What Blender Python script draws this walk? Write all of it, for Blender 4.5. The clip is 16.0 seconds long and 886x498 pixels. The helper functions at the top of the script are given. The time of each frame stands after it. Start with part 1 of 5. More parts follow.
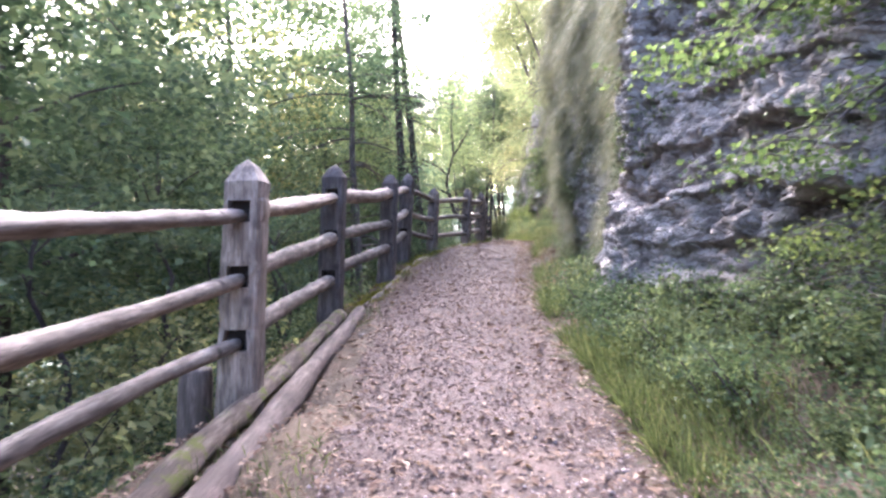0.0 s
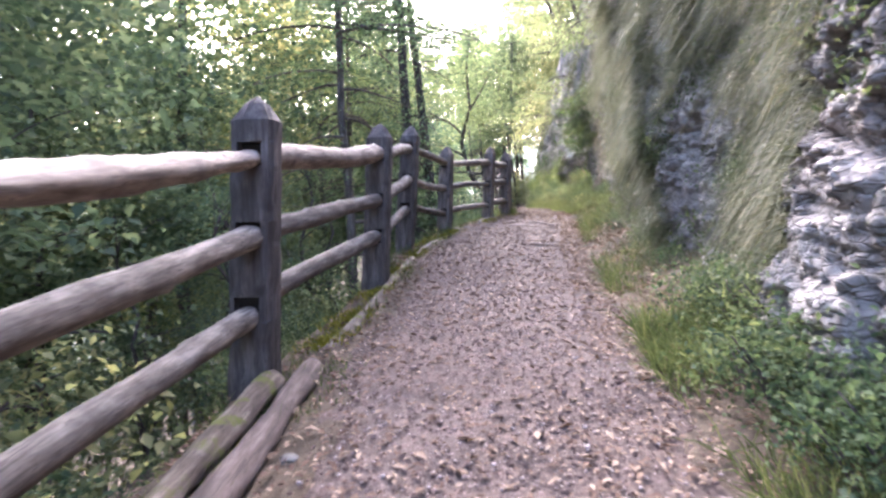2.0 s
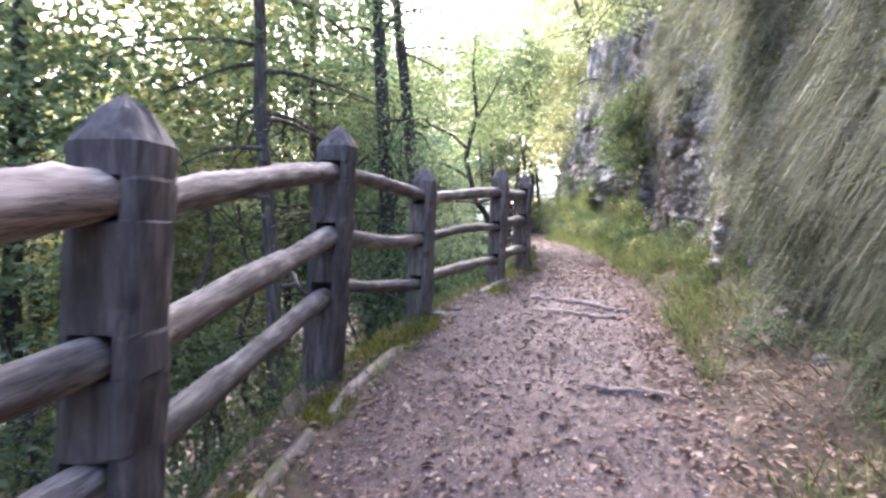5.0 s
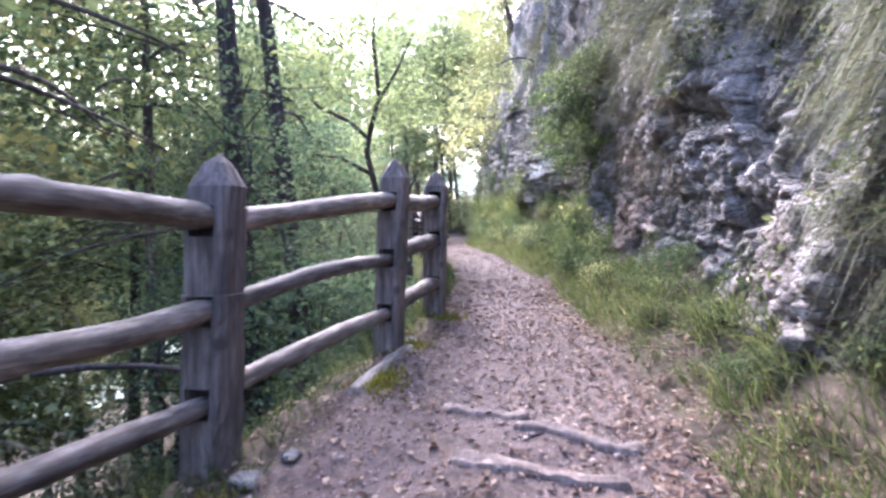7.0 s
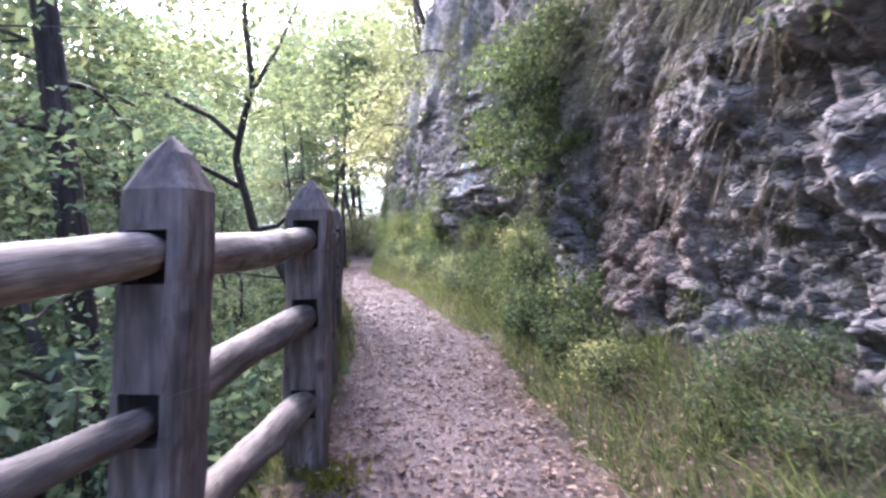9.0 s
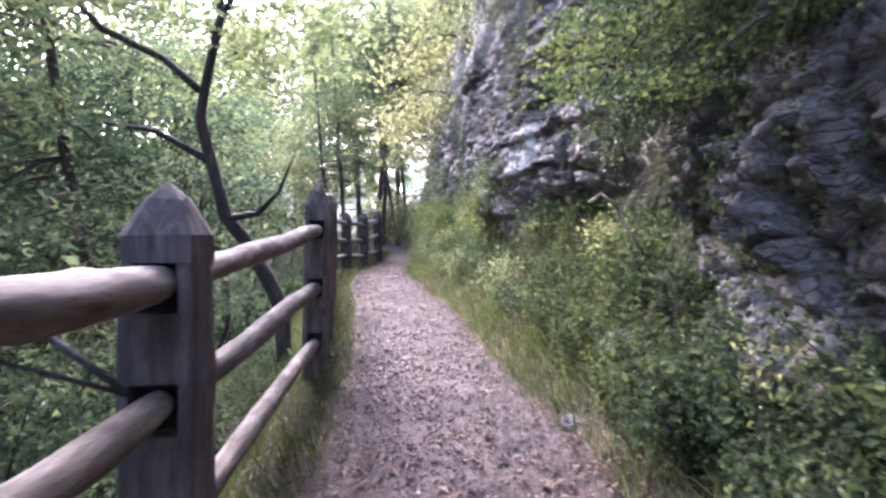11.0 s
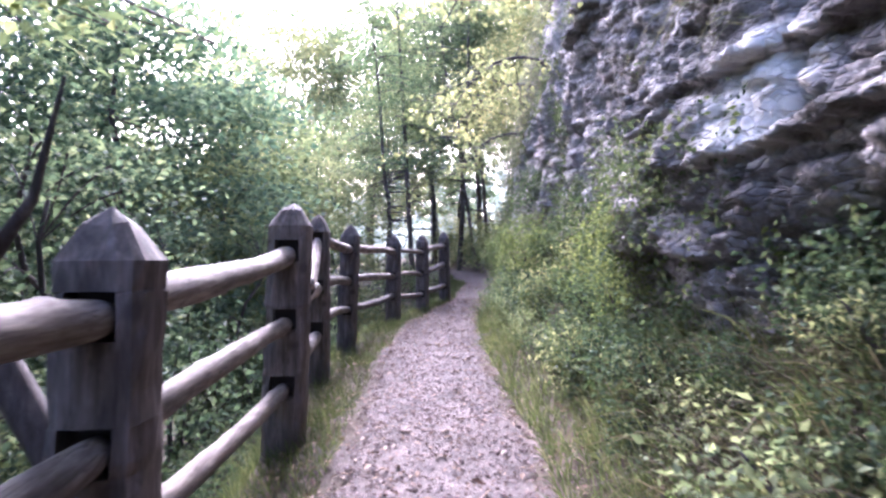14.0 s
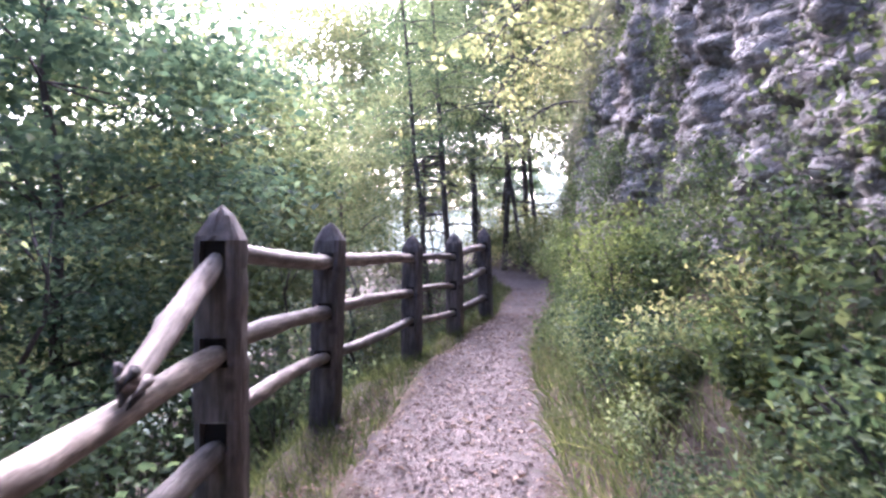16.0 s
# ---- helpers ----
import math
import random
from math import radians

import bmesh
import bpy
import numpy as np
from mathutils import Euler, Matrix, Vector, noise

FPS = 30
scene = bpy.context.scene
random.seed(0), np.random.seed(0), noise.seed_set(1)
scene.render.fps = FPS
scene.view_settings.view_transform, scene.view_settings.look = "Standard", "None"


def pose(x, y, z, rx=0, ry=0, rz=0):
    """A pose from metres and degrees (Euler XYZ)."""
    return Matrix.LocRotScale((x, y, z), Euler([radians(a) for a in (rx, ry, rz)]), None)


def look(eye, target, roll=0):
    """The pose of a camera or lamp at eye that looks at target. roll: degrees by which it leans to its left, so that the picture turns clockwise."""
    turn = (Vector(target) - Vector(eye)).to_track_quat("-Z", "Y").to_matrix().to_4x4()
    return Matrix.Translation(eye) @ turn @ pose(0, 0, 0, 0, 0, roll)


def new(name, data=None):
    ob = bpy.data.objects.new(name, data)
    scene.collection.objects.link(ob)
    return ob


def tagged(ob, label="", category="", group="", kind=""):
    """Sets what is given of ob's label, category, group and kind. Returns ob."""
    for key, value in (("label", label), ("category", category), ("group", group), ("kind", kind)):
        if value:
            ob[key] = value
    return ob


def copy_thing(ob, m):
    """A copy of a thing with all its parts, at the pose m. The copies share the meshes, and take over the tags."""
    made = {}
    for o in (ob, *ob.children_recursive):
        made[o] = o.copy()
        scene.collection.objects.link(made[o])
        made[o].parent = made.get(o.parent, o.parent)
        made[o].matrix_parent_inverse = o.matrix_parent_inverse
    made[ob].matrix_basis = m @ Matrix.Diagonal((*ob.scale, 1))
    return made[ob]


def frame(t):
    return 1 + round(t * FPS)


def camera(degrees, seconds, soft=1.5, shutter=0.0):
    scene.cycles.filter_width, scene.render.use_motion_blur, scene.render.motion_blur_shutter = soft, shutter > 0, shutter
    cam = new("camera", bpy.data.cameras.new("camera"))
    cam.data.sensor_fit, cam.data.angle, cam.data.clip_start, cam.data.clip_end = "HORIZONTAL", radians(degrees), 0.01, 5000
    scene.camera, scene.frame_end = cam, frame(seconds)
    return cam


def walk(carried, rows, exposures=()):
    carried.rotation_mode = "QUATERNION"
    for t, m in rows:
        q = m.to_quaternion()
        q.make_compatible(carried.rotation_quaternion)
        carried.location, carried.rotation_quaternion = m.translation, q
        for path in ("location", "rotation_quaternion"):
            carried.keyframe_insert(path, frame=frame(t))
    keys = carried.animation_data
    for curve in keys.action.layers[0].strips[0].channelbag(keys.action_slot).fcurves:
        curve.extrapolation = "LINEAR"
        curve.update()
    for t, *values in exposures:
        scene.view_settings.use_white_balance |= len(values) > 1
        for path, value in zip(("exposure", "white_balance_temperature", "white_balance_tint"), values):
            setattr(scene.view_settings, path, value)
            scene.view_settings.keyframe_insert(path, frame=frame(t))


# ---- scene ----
cam = camera(70.0, 16.0, 2.6, 0.3)
PATH = [
    (0, (0.7711, 2.1989, 1.4938), (0.7095, 4.3978, 1.5345), -0.5),
    (0.5, (0.7348, 2.8963, 1.5455), (0.6556, 5.0941, 1.54), -0.6),
    (1, (0.7194, 3.5497, 1.6038), (0.6226, 5.7464, 1.5576), -0.9),
    (1.5, (0.6853, 4.2603, 1.6896), (0.5819, 6.4559, 1.6192), -1.0),
    (2, (0.6688, 4.9599, 1.7501), (0.5555, 7.1555, 1.6654), -1.1),
    (2.5, (0.6578, 5.6683, 1.7996), (0.5346, 7.8628, 1.7017), -0.6),
    (3, (0.6666, 6.3272, 1.8964), (0.5159, 8.5195, 1.7886), -0.5),
    (3.5, (0.6589, 6.9476, 2.0438), (0.4862, 9.1366, 1.9239), -0.7),
    (4, (0.6732, 7.5361, 2.1274), (0.4895, 9.7273, 2.068), -0.3),
    (4.2, (0.6886, 7.8001, 2.156), (0.5049, 9.9924, 2.1087), -0.2),
    (6.3, (0.9625, 10.5468, 2.4046), (0.935, 12.7457, 2.3837), -0.6),
    (6.5, (0.9757, 10.8229, 2.4354), (0.9779, 13.0229, 2.4112), -0.7),
    (7, (1.0043, 11.4939, 2.5333), (1.1275, 13.6895, 2.4882), -1.0),
    (7.5, (1.0681, 12.1363, 2.6224), (1.2562, 14.3275, 2.5982), -0.9),
    (8, (1.078, 12.6863, 2.6763), (1.2672, 14.8786, 2.6851), -1.2),
    (8.5, (1.1132, 13.3177, 2.7115), (1.5037, 15.4825, 2.7291), -1.0),
    (8.7, (1.1627, 13.5718, 2.7269), (1.6192, 15.7234, 2.7423), -1.2),
    (10.8, (1.7072, 16.1623, 2.8611), (2.0042, 18.3414, 2.8248), -1.0),
    (11, (1.7677, 16.4164, 2.8589), (2.046, 18.5988, 2.8292), -0.8),
    (11.5, (1.9019, 17.0731, 2.8908), (2.1428, 19.2599, 2.8985), -1.0),
    (12, (1.9712, 17.6715, 2.9238), (2.1923, 19.8605, 2.926), -0.9),
    (12.5, (2.0306, 18.3458, 2.9777), (2.2176, 20.5381, 2.9656), -0.7),
    (13, (2.0977, 18.986, 3.0118), (2.255, 21.1805, 2.9854), -0.6),
    (13.5, (2.1824, 19.6647, 3.0987), (2.2154, 21.8636, 3.0734), -0.6),
    (14, (2.2396, 20.2983, 3.1207), (2.2209, 22.4972, 3.1537), -0.3),
    (14.5, (2.2495, 20.9979, 3.113), (2.1758, 23.1968, 3.1438), -0.5),
    (15, (2.2781, 21.6447, 3.135), (2.1571, 23.8414, 3.1603), -0.4),
    (15.5, (2.2748, 22.2915, 3.2197), (2.1252, 24.486, 3.234), -0.6),
    (16, (2.2891, 22.9075, 3.2835), (2.1153, 25.1009, 3.2945), -0.6),
]
walk(cam, [(t, look(eye, target, roll)) for t, eye, target, roll in PATH], [(0, 4.05, 5800, 24), (4, 4.1, 5900, 22), (7, 4.08, 5450, 27), (9, 3.96, 5450, 30), (11, 3.82, 5500, 32), (13, 3.9, 5200, 35), (16, 3.86, 5400, 35)])

# ---- world, sun, exposure ----
SUN_AZ, SUN_EL = radians(-13), radians(38)
world = bpy.data.worlds.new("world")
scene.world = world
world.use_nodes = True
wn = world.node_tree.nodes
sky = wn.new("ShaderNodeTexSky")
sky.sky_type = "NISHITA"
sky.sun_disc = False
sky.sun_elevation, sky.sun_rotation = SUN_EL, SUN_AZ
sky.air_density, sky.dust_density, sky.ozone_density = 1.0, 6.0, 1.0
wn["Background"].inputs["Strength"].default_value = 0.15
world.node_tree.links.new(sky.outputs["Color"], wn["Background"].inputs["Color"])
sun = new("sun", bpy.data.lights.new("sun", "SUN"))
sun.data.energy, sun.data.angle, sun.data.color = 1.5, radians(25), (1.0, 0.97, 0.92)
sun.matrix_world = look((20 * math.sin(SUN_AZ), 20 * math.cos(SUN_AZ), 20 * math.tan(SUN_EL)), (0, 0, 0))

HAZE = 0.4  # emission of the far woods, standing in for haze

# ---- the plan: everything along the walk is a function of y ----
# posts: x, y, foot, top, lean, thickness
LOWER_POSTS = [
    (-0.62, 1.05, 0.22, 1.55, 0.04, 1), (-0.53, 3.3, 0.46, 1.8, 0.04, 1), (-0.43, 5.6, 0.74, 2.055, 0.05, 1),
    (-0.45, 8.05, 0.9, 2.4, 0.06, 1), (-0.21, 10.41, 1.15, 2.63, 0.08, 1), (-0.19, 12.5, 1.36, 2.93, 0.12, 0.97),
    (0.228, 13.97, 1.6, 2.865, 0.06, 0.87), (0.86, 15.48, 1.66, 3.03, 0.08, 0.78), (1.2, 16.6, 1.76, 3.06, 0.05, 0.82)]
UPPER_POSTS = [
    (1.29, 18, 1.7, 3.01, 0.02, 0.88), (1.45, 20.485, 1.88, 3.225, 0.05, 0.74), (1.4, 21.82, 2.05, 3.25, 0.03, 0.98),
    (1.34, 23.737, 2.12, 3.43, 0.05, 1.02), (1.18, 25.4, 2.22, 3.487, 0.01, 0.86), (1.13, 27.18, 2.22, 3.5, 0.05, 0.9),
    (1.44, 29.4, 2.3, 3.47, 0.02, 0.9), (1.81, 30.7, 2.31, 3.52, 0, 0.9), (2.17, 32.4, 2.38, 3.64, -0.02, 0.9)]
POSTS = LOWER_POSTS + UPPER_POSTS
# the three rails of each bay: their heights at its lower post, at its upper post, and their radius
RAIL_FROM = [
    (1.244, 0.872, 0.499), (1.554, 1.218, 0.908), (1.774, 1.434, 1.109), (2.111, 1.729, 1.401), (2.346, 1.961, 1.662), (2.663, 2.31, 1.978),
    (2.6, 2.276, 1.936), (2.744, 2.411, 2.071), (2.839, 2.527, 2.15), (2.76, 2.48, 2.14), (2.953, 2.58, 2.26), (3.003, 2.699, 2.412),
    (3.194, 2.836, 2.474), (3.295, 2.919, 2.615), (3.235, 2.898, 2.573), (3.229, 2.89, 2.578), (3.242, 2.891, 2.552)]
RAIL_TO = [
    (1.492, 1.117, 0.741), (1.76, 1.407, 1.06), (2.108, 1.719, 1.324), (2.374, 1.985, 1.662), (2.661, 2.3, 1.953), (2.613, 2.262, 1.912),
    (2.764, 2.4, 2.061), (2.827, 2.508, 2.17), (2.765, 2.49, 2.12), (2.93, 2.576, 2.224), (2.986, 2.674, 2.371), (3.146, 2.769, 2.427),
    (3.272, 2.881, 2.519), (3.227, 2.887, 2.575), (3.234, 2.863, 2.594), (3.226, 2.861, 2.536), (3.363, 3.01, 2.607)]
RAIL_RADIUS = [0.048, 0.044, 0.06, 0.065, 0.056, 0.046, 0.046, 0.055, 0.04, 0.044, 0.05, 0.047, 0.045, 0.045, 0.043, 0.036, 0.048]
PALE_POSTS = 3
KY = np.array([-6, 0, 2.2, 6, 8, 10.4, 12.5, 14, 15.6, 18, 20.8, 22.3, 25, 28, 31.4, 36, 45, 60])
KZ = np.array([-0.3, 0.22, 0.42, 0.80, 1.02, 1.24, 1.52, 1.72, 1.84, 1.92, 2.01, 2.11, 2.18, 2.24, 2.32, 2.45, 2.7, 3.0])
EY = np.array([-6, 0, 5, 8, 9.4, 12, 14.5, 16, 19, 21, 23.5, 26, 29, 32, 36, 42, 60])
EL = np.array([0.1, 0.2, 0.2, 0.0, 0.0, 0.2, 0.6, 1.15, 1.62, 1.72, 1.72, 1.62, 1.75, 2.3, 2.7, 2.2, -4.0])
ER = np.array([1.6, 1.6, 1.55, 1.5, 1.65, 1.85, 2.2, 2.3, 2.7, 2.66, 2.7, 2.58, 2.62, 3.1, 3.7, 3.3, -3.0])
WY = np.array([-6, 0, 4, 6.7, 7.2, 8, 10, 12, 13, 13.7, 14.2, 16, 18, 20, 21, 23.5, 26.6, 30, 33, 36, 42, 60])
WX = np.array([3.2, 2.9, 2.55, 2.2, 2.05, 2.1, 2.3, 2.36, 2.32, 2.56, 2.66, 2.78, 3.15, 3.32, 3.4, 3.32, 3.12, 3.3, 3.5, 4.6, 6.5, 6.0])
BY = np.array([-6, 6, 8, 10, 14, 18, 20, 23, 27, 33, 45])
BB = np.array([0.5, 0.4, 0.3, 0.35, 0.35, 0.55, 0.85, 1.0, 1.0, 0.8, 0.8])
PX, PY = np.array([p[0] for p in POSTS]), np.array([p[1] for p in POSTS])


def lattice(i, j, k, seed):
    h = (i * 374761393 + j * 668265263 + k * 2147483647 + seed * 974634541) & 0x7FFFFFFF
    h = ((h ^ (h >> 13)) * 1274126177) & 0x7FFFFFFF
    return ((h ^ (h >> 16)) & 0xFFFF) / 32767.5 - 1.0


def nz(x, y, z=0.0, seed=0):
    """Smooth value noise, -1 to 1, for arrays."""
    x, y, z = np.broadcast_arrays(np.asarray(x, float), np.asarray(y, float), np.asarray(z, float))
    i, j, k = (np.floor(a).astype(np.int64) for a in (x, y, z))
    u, v, w = x - i, y - j, z - k
    u, v, w = (a * a * (3 - 2 * a) for a in (u, v, w))
    out = 0
    for a in (0, 1):
        for b in (0, 1):
            for c in (0, 1):
                out = out + lattice(i + a, j + b, k + c, seed) * (u if a else 1 - u) * (v if b else 1 - v) * (w if c else 1 - w)
    return out


def fbm(x, y, z=0.0, seed=0, octaves=4):
    return sum(nz(x * 2**o, y * 2**o, np.asarray(z) * 2**o, seed + o) * 0.5**o for o in range(octaves))


def path_z(y):
    return np.interp(y, KY, KZ)


def fence_x(y):
    return np.interp(y, np.r_[-6, PY, 36, 42, 60], np.r_[-1.2, PX, 2.3, 1.4, -5.5])


def edge_l(y):
    return np.interp(y, EY, EL)


def edge_r(y):
    return np.interp(y, EY, ER)


def wall_x(y):
    return np.interp(y, WY, WX)


def ground_z(x, y):
    x, y = np.asarray(x, float), np.asarray(y, float)
    base, l, r, f, w = path_z(y), edge_l(y), edge_r(y), fence_x(y), wall_x(y)
    bump = 0.035 * fbm(x * 1.6, y * 1.6, 0, 3) + 0.012 * fbm(x * 6, y * 6, 0, 5)
    drop = np.maximum(f - 0.1 - x, 0)
    left = -0.09 * np.clip((l - x) / 0.5, 0, 1) - 0.8 * drop - 0.25 * np.clip(drop / 0.4, 0, 1)
    left = np.where(left < -16, -16 + 0.1 * (left + 16), left) + np.clip(drop, 0, 3) * 0.12 * fbm(x * 0.7, y * 0.7, 0, 8)
    t = np.clip((x - r) / np.maximum(w + 0.3 - r, 0.2), 0, 1)
    right = np.interp(y, BY, BB) * t**1.4 + t * 0.08 * fbm(x * 3, y * 3, 0, 9)
    on = (x > l) & (x < r)
    return base + np.where(on, bump * 0.6, bump * 1.4) + left + right


# ---- materials ----
def material(name, rough=0.8, metallic=0.0):
    m = bpy.data.materials.new(name)
    m.use_nodes = True
    t = m.node_tree
    p = t.nodes["Principled BSDF"]
    p.inputs["Roughness"].default_value, p.inputs["Metallic"].default_value = rough, metallic
    p.inputs["Specular IOR Level"].default_value = 0.25
    return m, t, p


def node(t, kind, **values):
    n = t.nodes.new(kind)
    for key, value in values.items():
        n.inputs[key].default_value = value
    return n


def ramp(t, source, stops):
    r = t.nodes.new("ShaderNodeValToRGB")
    while len(r.color_ramp.elements) < len(stops):
        r.color_ramp.elements.new(0.5)
    for e, (at, colour) in zip(r.color_ramp.elements, stops):
        e.position, e.color = at, (*colour, 1)
    t.links.new(source, r.inputs["Fac"])
    return r.outputs["Color"]


def mixed(t, fac, a, b, how="MIX"):
    n = t.nodes.new("ShaderNodeMix")
    n.data_type, n.blend_type = "RGBA", how
    for slot, v in ((0, fac), (6, a), (7, b)):
        if hasattr(v, "is_output"):
            t.links.new(v, n.inputs[slot])
        else:
            n.inputs[slot].default_value = v if slot == 0 else (*v, 1)
    return n.outputs[2]


def noise_tex(t, where, scale, detail=6, rough=0.6, stretch=None):
    n = node(t, "ShaderNodeTexNoise", Scale=scale, Detail=detail, Roughness=rough)
    if stretch:
        mp = t.nodes.new("ShaderNodeMapping")
        mp.inputs["Scale"].default_value = stretch
        t.links.new(where, mp.inputs["Vector"])
        where = mp.outputs["Vector"]
    t.links.new(where, n.inputs["Vector"])
    return n.outputs["Fac"]


def bump(t, p, height, strength, distance):
    b = node(t, "ShaderNodeBump", Strength=strength, Distance=distance)
    t.links.new(height, b.inputs["Height"])
    t.links.new(b.outputs["Normal"], p.inputs["Normal"])


def coords(t, which="Object"):
    return t.nodes.new("ShaderNodeTexCoord").outputs[which]


def wood_material(name, dark, mid, light, moss=0.0):
    m, t, p = material(name, 0.82)
    o = coords(t)
    grain = noise_tex(t, o, 9, 8, 0.6, (3.5, 3.5, 0.5))
    blotch = noise_tex(t, o, 3.5, 5, 0.6)
    col = ramp(t, grain, [(0.3, dark), (0.5, mid), (0.72, light)])
    col = mixed(t, ramp(t, blotch, [(0.42, (0, 0, 0)), (0.66, (0.7, 0.7, 0.7))]), col, dark)
    check = noise_tex(t, o, 7, 4, 0.5, (5, 5, 0.22))
    col = mixed(t, ramp(t, check, [(0.485, (0, 0, 0)), (0.5, (0.85, 0.85, 0.85)), (0.515, (0, 0, 0))]), col, dark)
    knot = node(t, "ShaderNodeTexVoronoi", Scale=4.2)
    t.links.new(o, knot.inputs["Vector"])
    col = mixed(t, ramp(t, knot.outputs["Distance"], [(0.07, (0.9, 0.9, 0.9)), (0.16, (0, 0, 0))]), col, dark)
    rnd = t.nodes.new("ShaderNodeObjectInfo").outputs["Random"]
    col = mixed(t, 1.0, col, ramp(t, rnd, [(0, (0.72, 0.72, 0.74)), (1, (1.2, 1.15, 1.1))]), "MULTIPLY")
    if moss:
        g = noise_tex(t, o, 5, 6, 0.7)
        col = mixed(t, ramp(t, g, [(0.62 - moss, (0, 0, 0)), (0.7 - moss, (1, 1, 1))]), col, (0.09, 0.10, 0.02))
    t.links.new(col, p.inputs["Base Color"])
    bump(t, p, grain, 0.5, 0.008)
    return m


def leaf_material(name, dark, mid, light, glow=0.5):
    m, t, p = material(name, 0.7)
    p.inputs["Specular IOR Level"].default_value = 0.1
    isl = t.nodes.new("ShaderNodeNewGeometry").outputs["Random Per Island"]
    rnd = t.nodes.new("ShaderNodeObjectInfo").outputs["Random"]
    col = ramp(t, isl, [(0, dark), (0.55, mid), (1, light)])
    col = mixed(t, 1.0, col, ramp(t, rnd, [(0, (0.75, 0.85, 0.85)), (1, (1.2, 1.1, 0.95))]), "MULTIPLY")
    t.links.new(col, p.inputs["Base Color"])
    tr = t.nodes.new("ShaderNodeBsdfTranslucent")
    t.links.new(mixed(t, 1.0, col, (1.45, 1.4, 1.12), "MULTIPLY"), tr.inputs["Color"])
    mx = node(t, "ShaderNodeMixShader", Fac=glow)
    t.links.new(p.outputs[0], mx.inputs[1])
    t.links.new(tr.outputs[0], mx.inputs[2])
    t.links.new(mx.outputs[0], t.nodes["Material Output"].inputs["Surface"])
    return m


WOOD_DARK = wood_material("weathered_dark_wood", (0.038, 0.032, 0.029), (0.10, 0.083, 0.075), (0.19, 0.16, 0.146))
WOOD_PALE = wood_material("weathered_grey_wood", (0.07, 0.055, 0.047), (0.20, 0.165, 0.14), (0.36, 0.31, 0.27))
WOOD_RAIL = wood_material("rail_wood", (0.05, 0.041, 0.035), (0.17, 0.145, 0.124), (0.36, 0.32, 0.28))
WOOD_MOSS = wood_material("mossy_log", (0.04, 0.03, 0.024), (0.12, 0.095, 0.075), (0.25, 0.21, 0.17), 0.1)
WOOD_STEP = wood_material("trodden_wood", (0.05, 0.036, 0.03), (0.12, 0.09, 0.076), (0.22, 0.175, 0.15))
BARK_DARK = wood_material("dark_bark", (0.018, 0.015, 0.014), (0.05, 0.042, 0.04), (0.10, 0.085, 0.078))
BARK_GREY = wood_material("grey_bark", (0.03, 0.026, 0.022), (0.085, 0.072, 0.062), (0.17, 0.15, 0.13))
LEAF_DARK = leaf_material("deep_green_leaf", (0.04, 0.064, 0.045), (0.08, 0.117, 0.075), (0.145, 0.177, 0.108), 0.5)
LEAF_MID = leaf_material("green_leaf", (0.053, 0.077, 0.045), (0.105, 0.143, 0.078), (0.182, 0.215, 0.115), 0.5)
LEAF_LIGHT = leaf_material("yellow_green_leaf", (0.085, 0.105, 0.06), (0.15, 0.172, 0.092), (0.235, 0.245, 0.135), 0.55)
LEAF_HERB = leaf_material("herb_leaf", (0.024, 0.038, 0.023), (0.051, 0.076, 0.039), (0.106, 0.131, 0.065), 0.4)
LEAF_FRESH = leaf_material("fresh_herb_leaf", (0.042, 0.062, 0.024), (0.085, 0.115, 0.042), (0.15, 0.175, 0.068), 0.5)
GRASS = leaf_material("grass_blade", (0.028, 0.041, 0.017), (0.058, 0.078, 0.031), (0.112, 0.126, 0.057), 0.4)
MOSS = leaf_material("moss", (0.06, 0.06, 0.008), (0.12, 0.115, 0.016), (0.19, 0.17, 0.03), 0.2)
GRASS_DRY = leaf_material("dry_hanging_grass", (0.036, 0.044, 0.03), (0.068, 0.08, 0.05), (0.128, 0.13, 0.09), 0.3)
LITTER = leaf_material("fallen_leaf", (0.075, 0.042, 0.031), (0.12, 0.072, 0.052), (0.26, 0.188, 0.145), 0.1)
STALK = leaf_material("dead_stalk", (0.04, 0.032, 0.021), (0.095, 0.078, 0.05), (0.19, 0.155, 0.10), 0.15)


def ground_material():
    m, t, p = material("forest_soil", 0.95)
    o = coords(t)
    n = noise_tex(t, o, 1.3, 8, 0.65)
    col = ramp(t, n, [(0.3, (0.035, 0.026, 0.019)), (0.5, (0.075, 0.055, 0.038)), (0.7, (0.12, 0.088, 0.06))])
    fine = noise_tex(t, o, 30, 6, 0.7)
    col = mixed(t, 0.6, col, ramp(t, fine, [(0.3, (0.4, 0.4, 0.4)), (0.7, (1.4, 1.4, 1.3))]), "MULTIPLY")
    t.links.new(col, p.inputs["Base Color"])
    bump(t, p, fine, 0.8, 0.03)
    return m


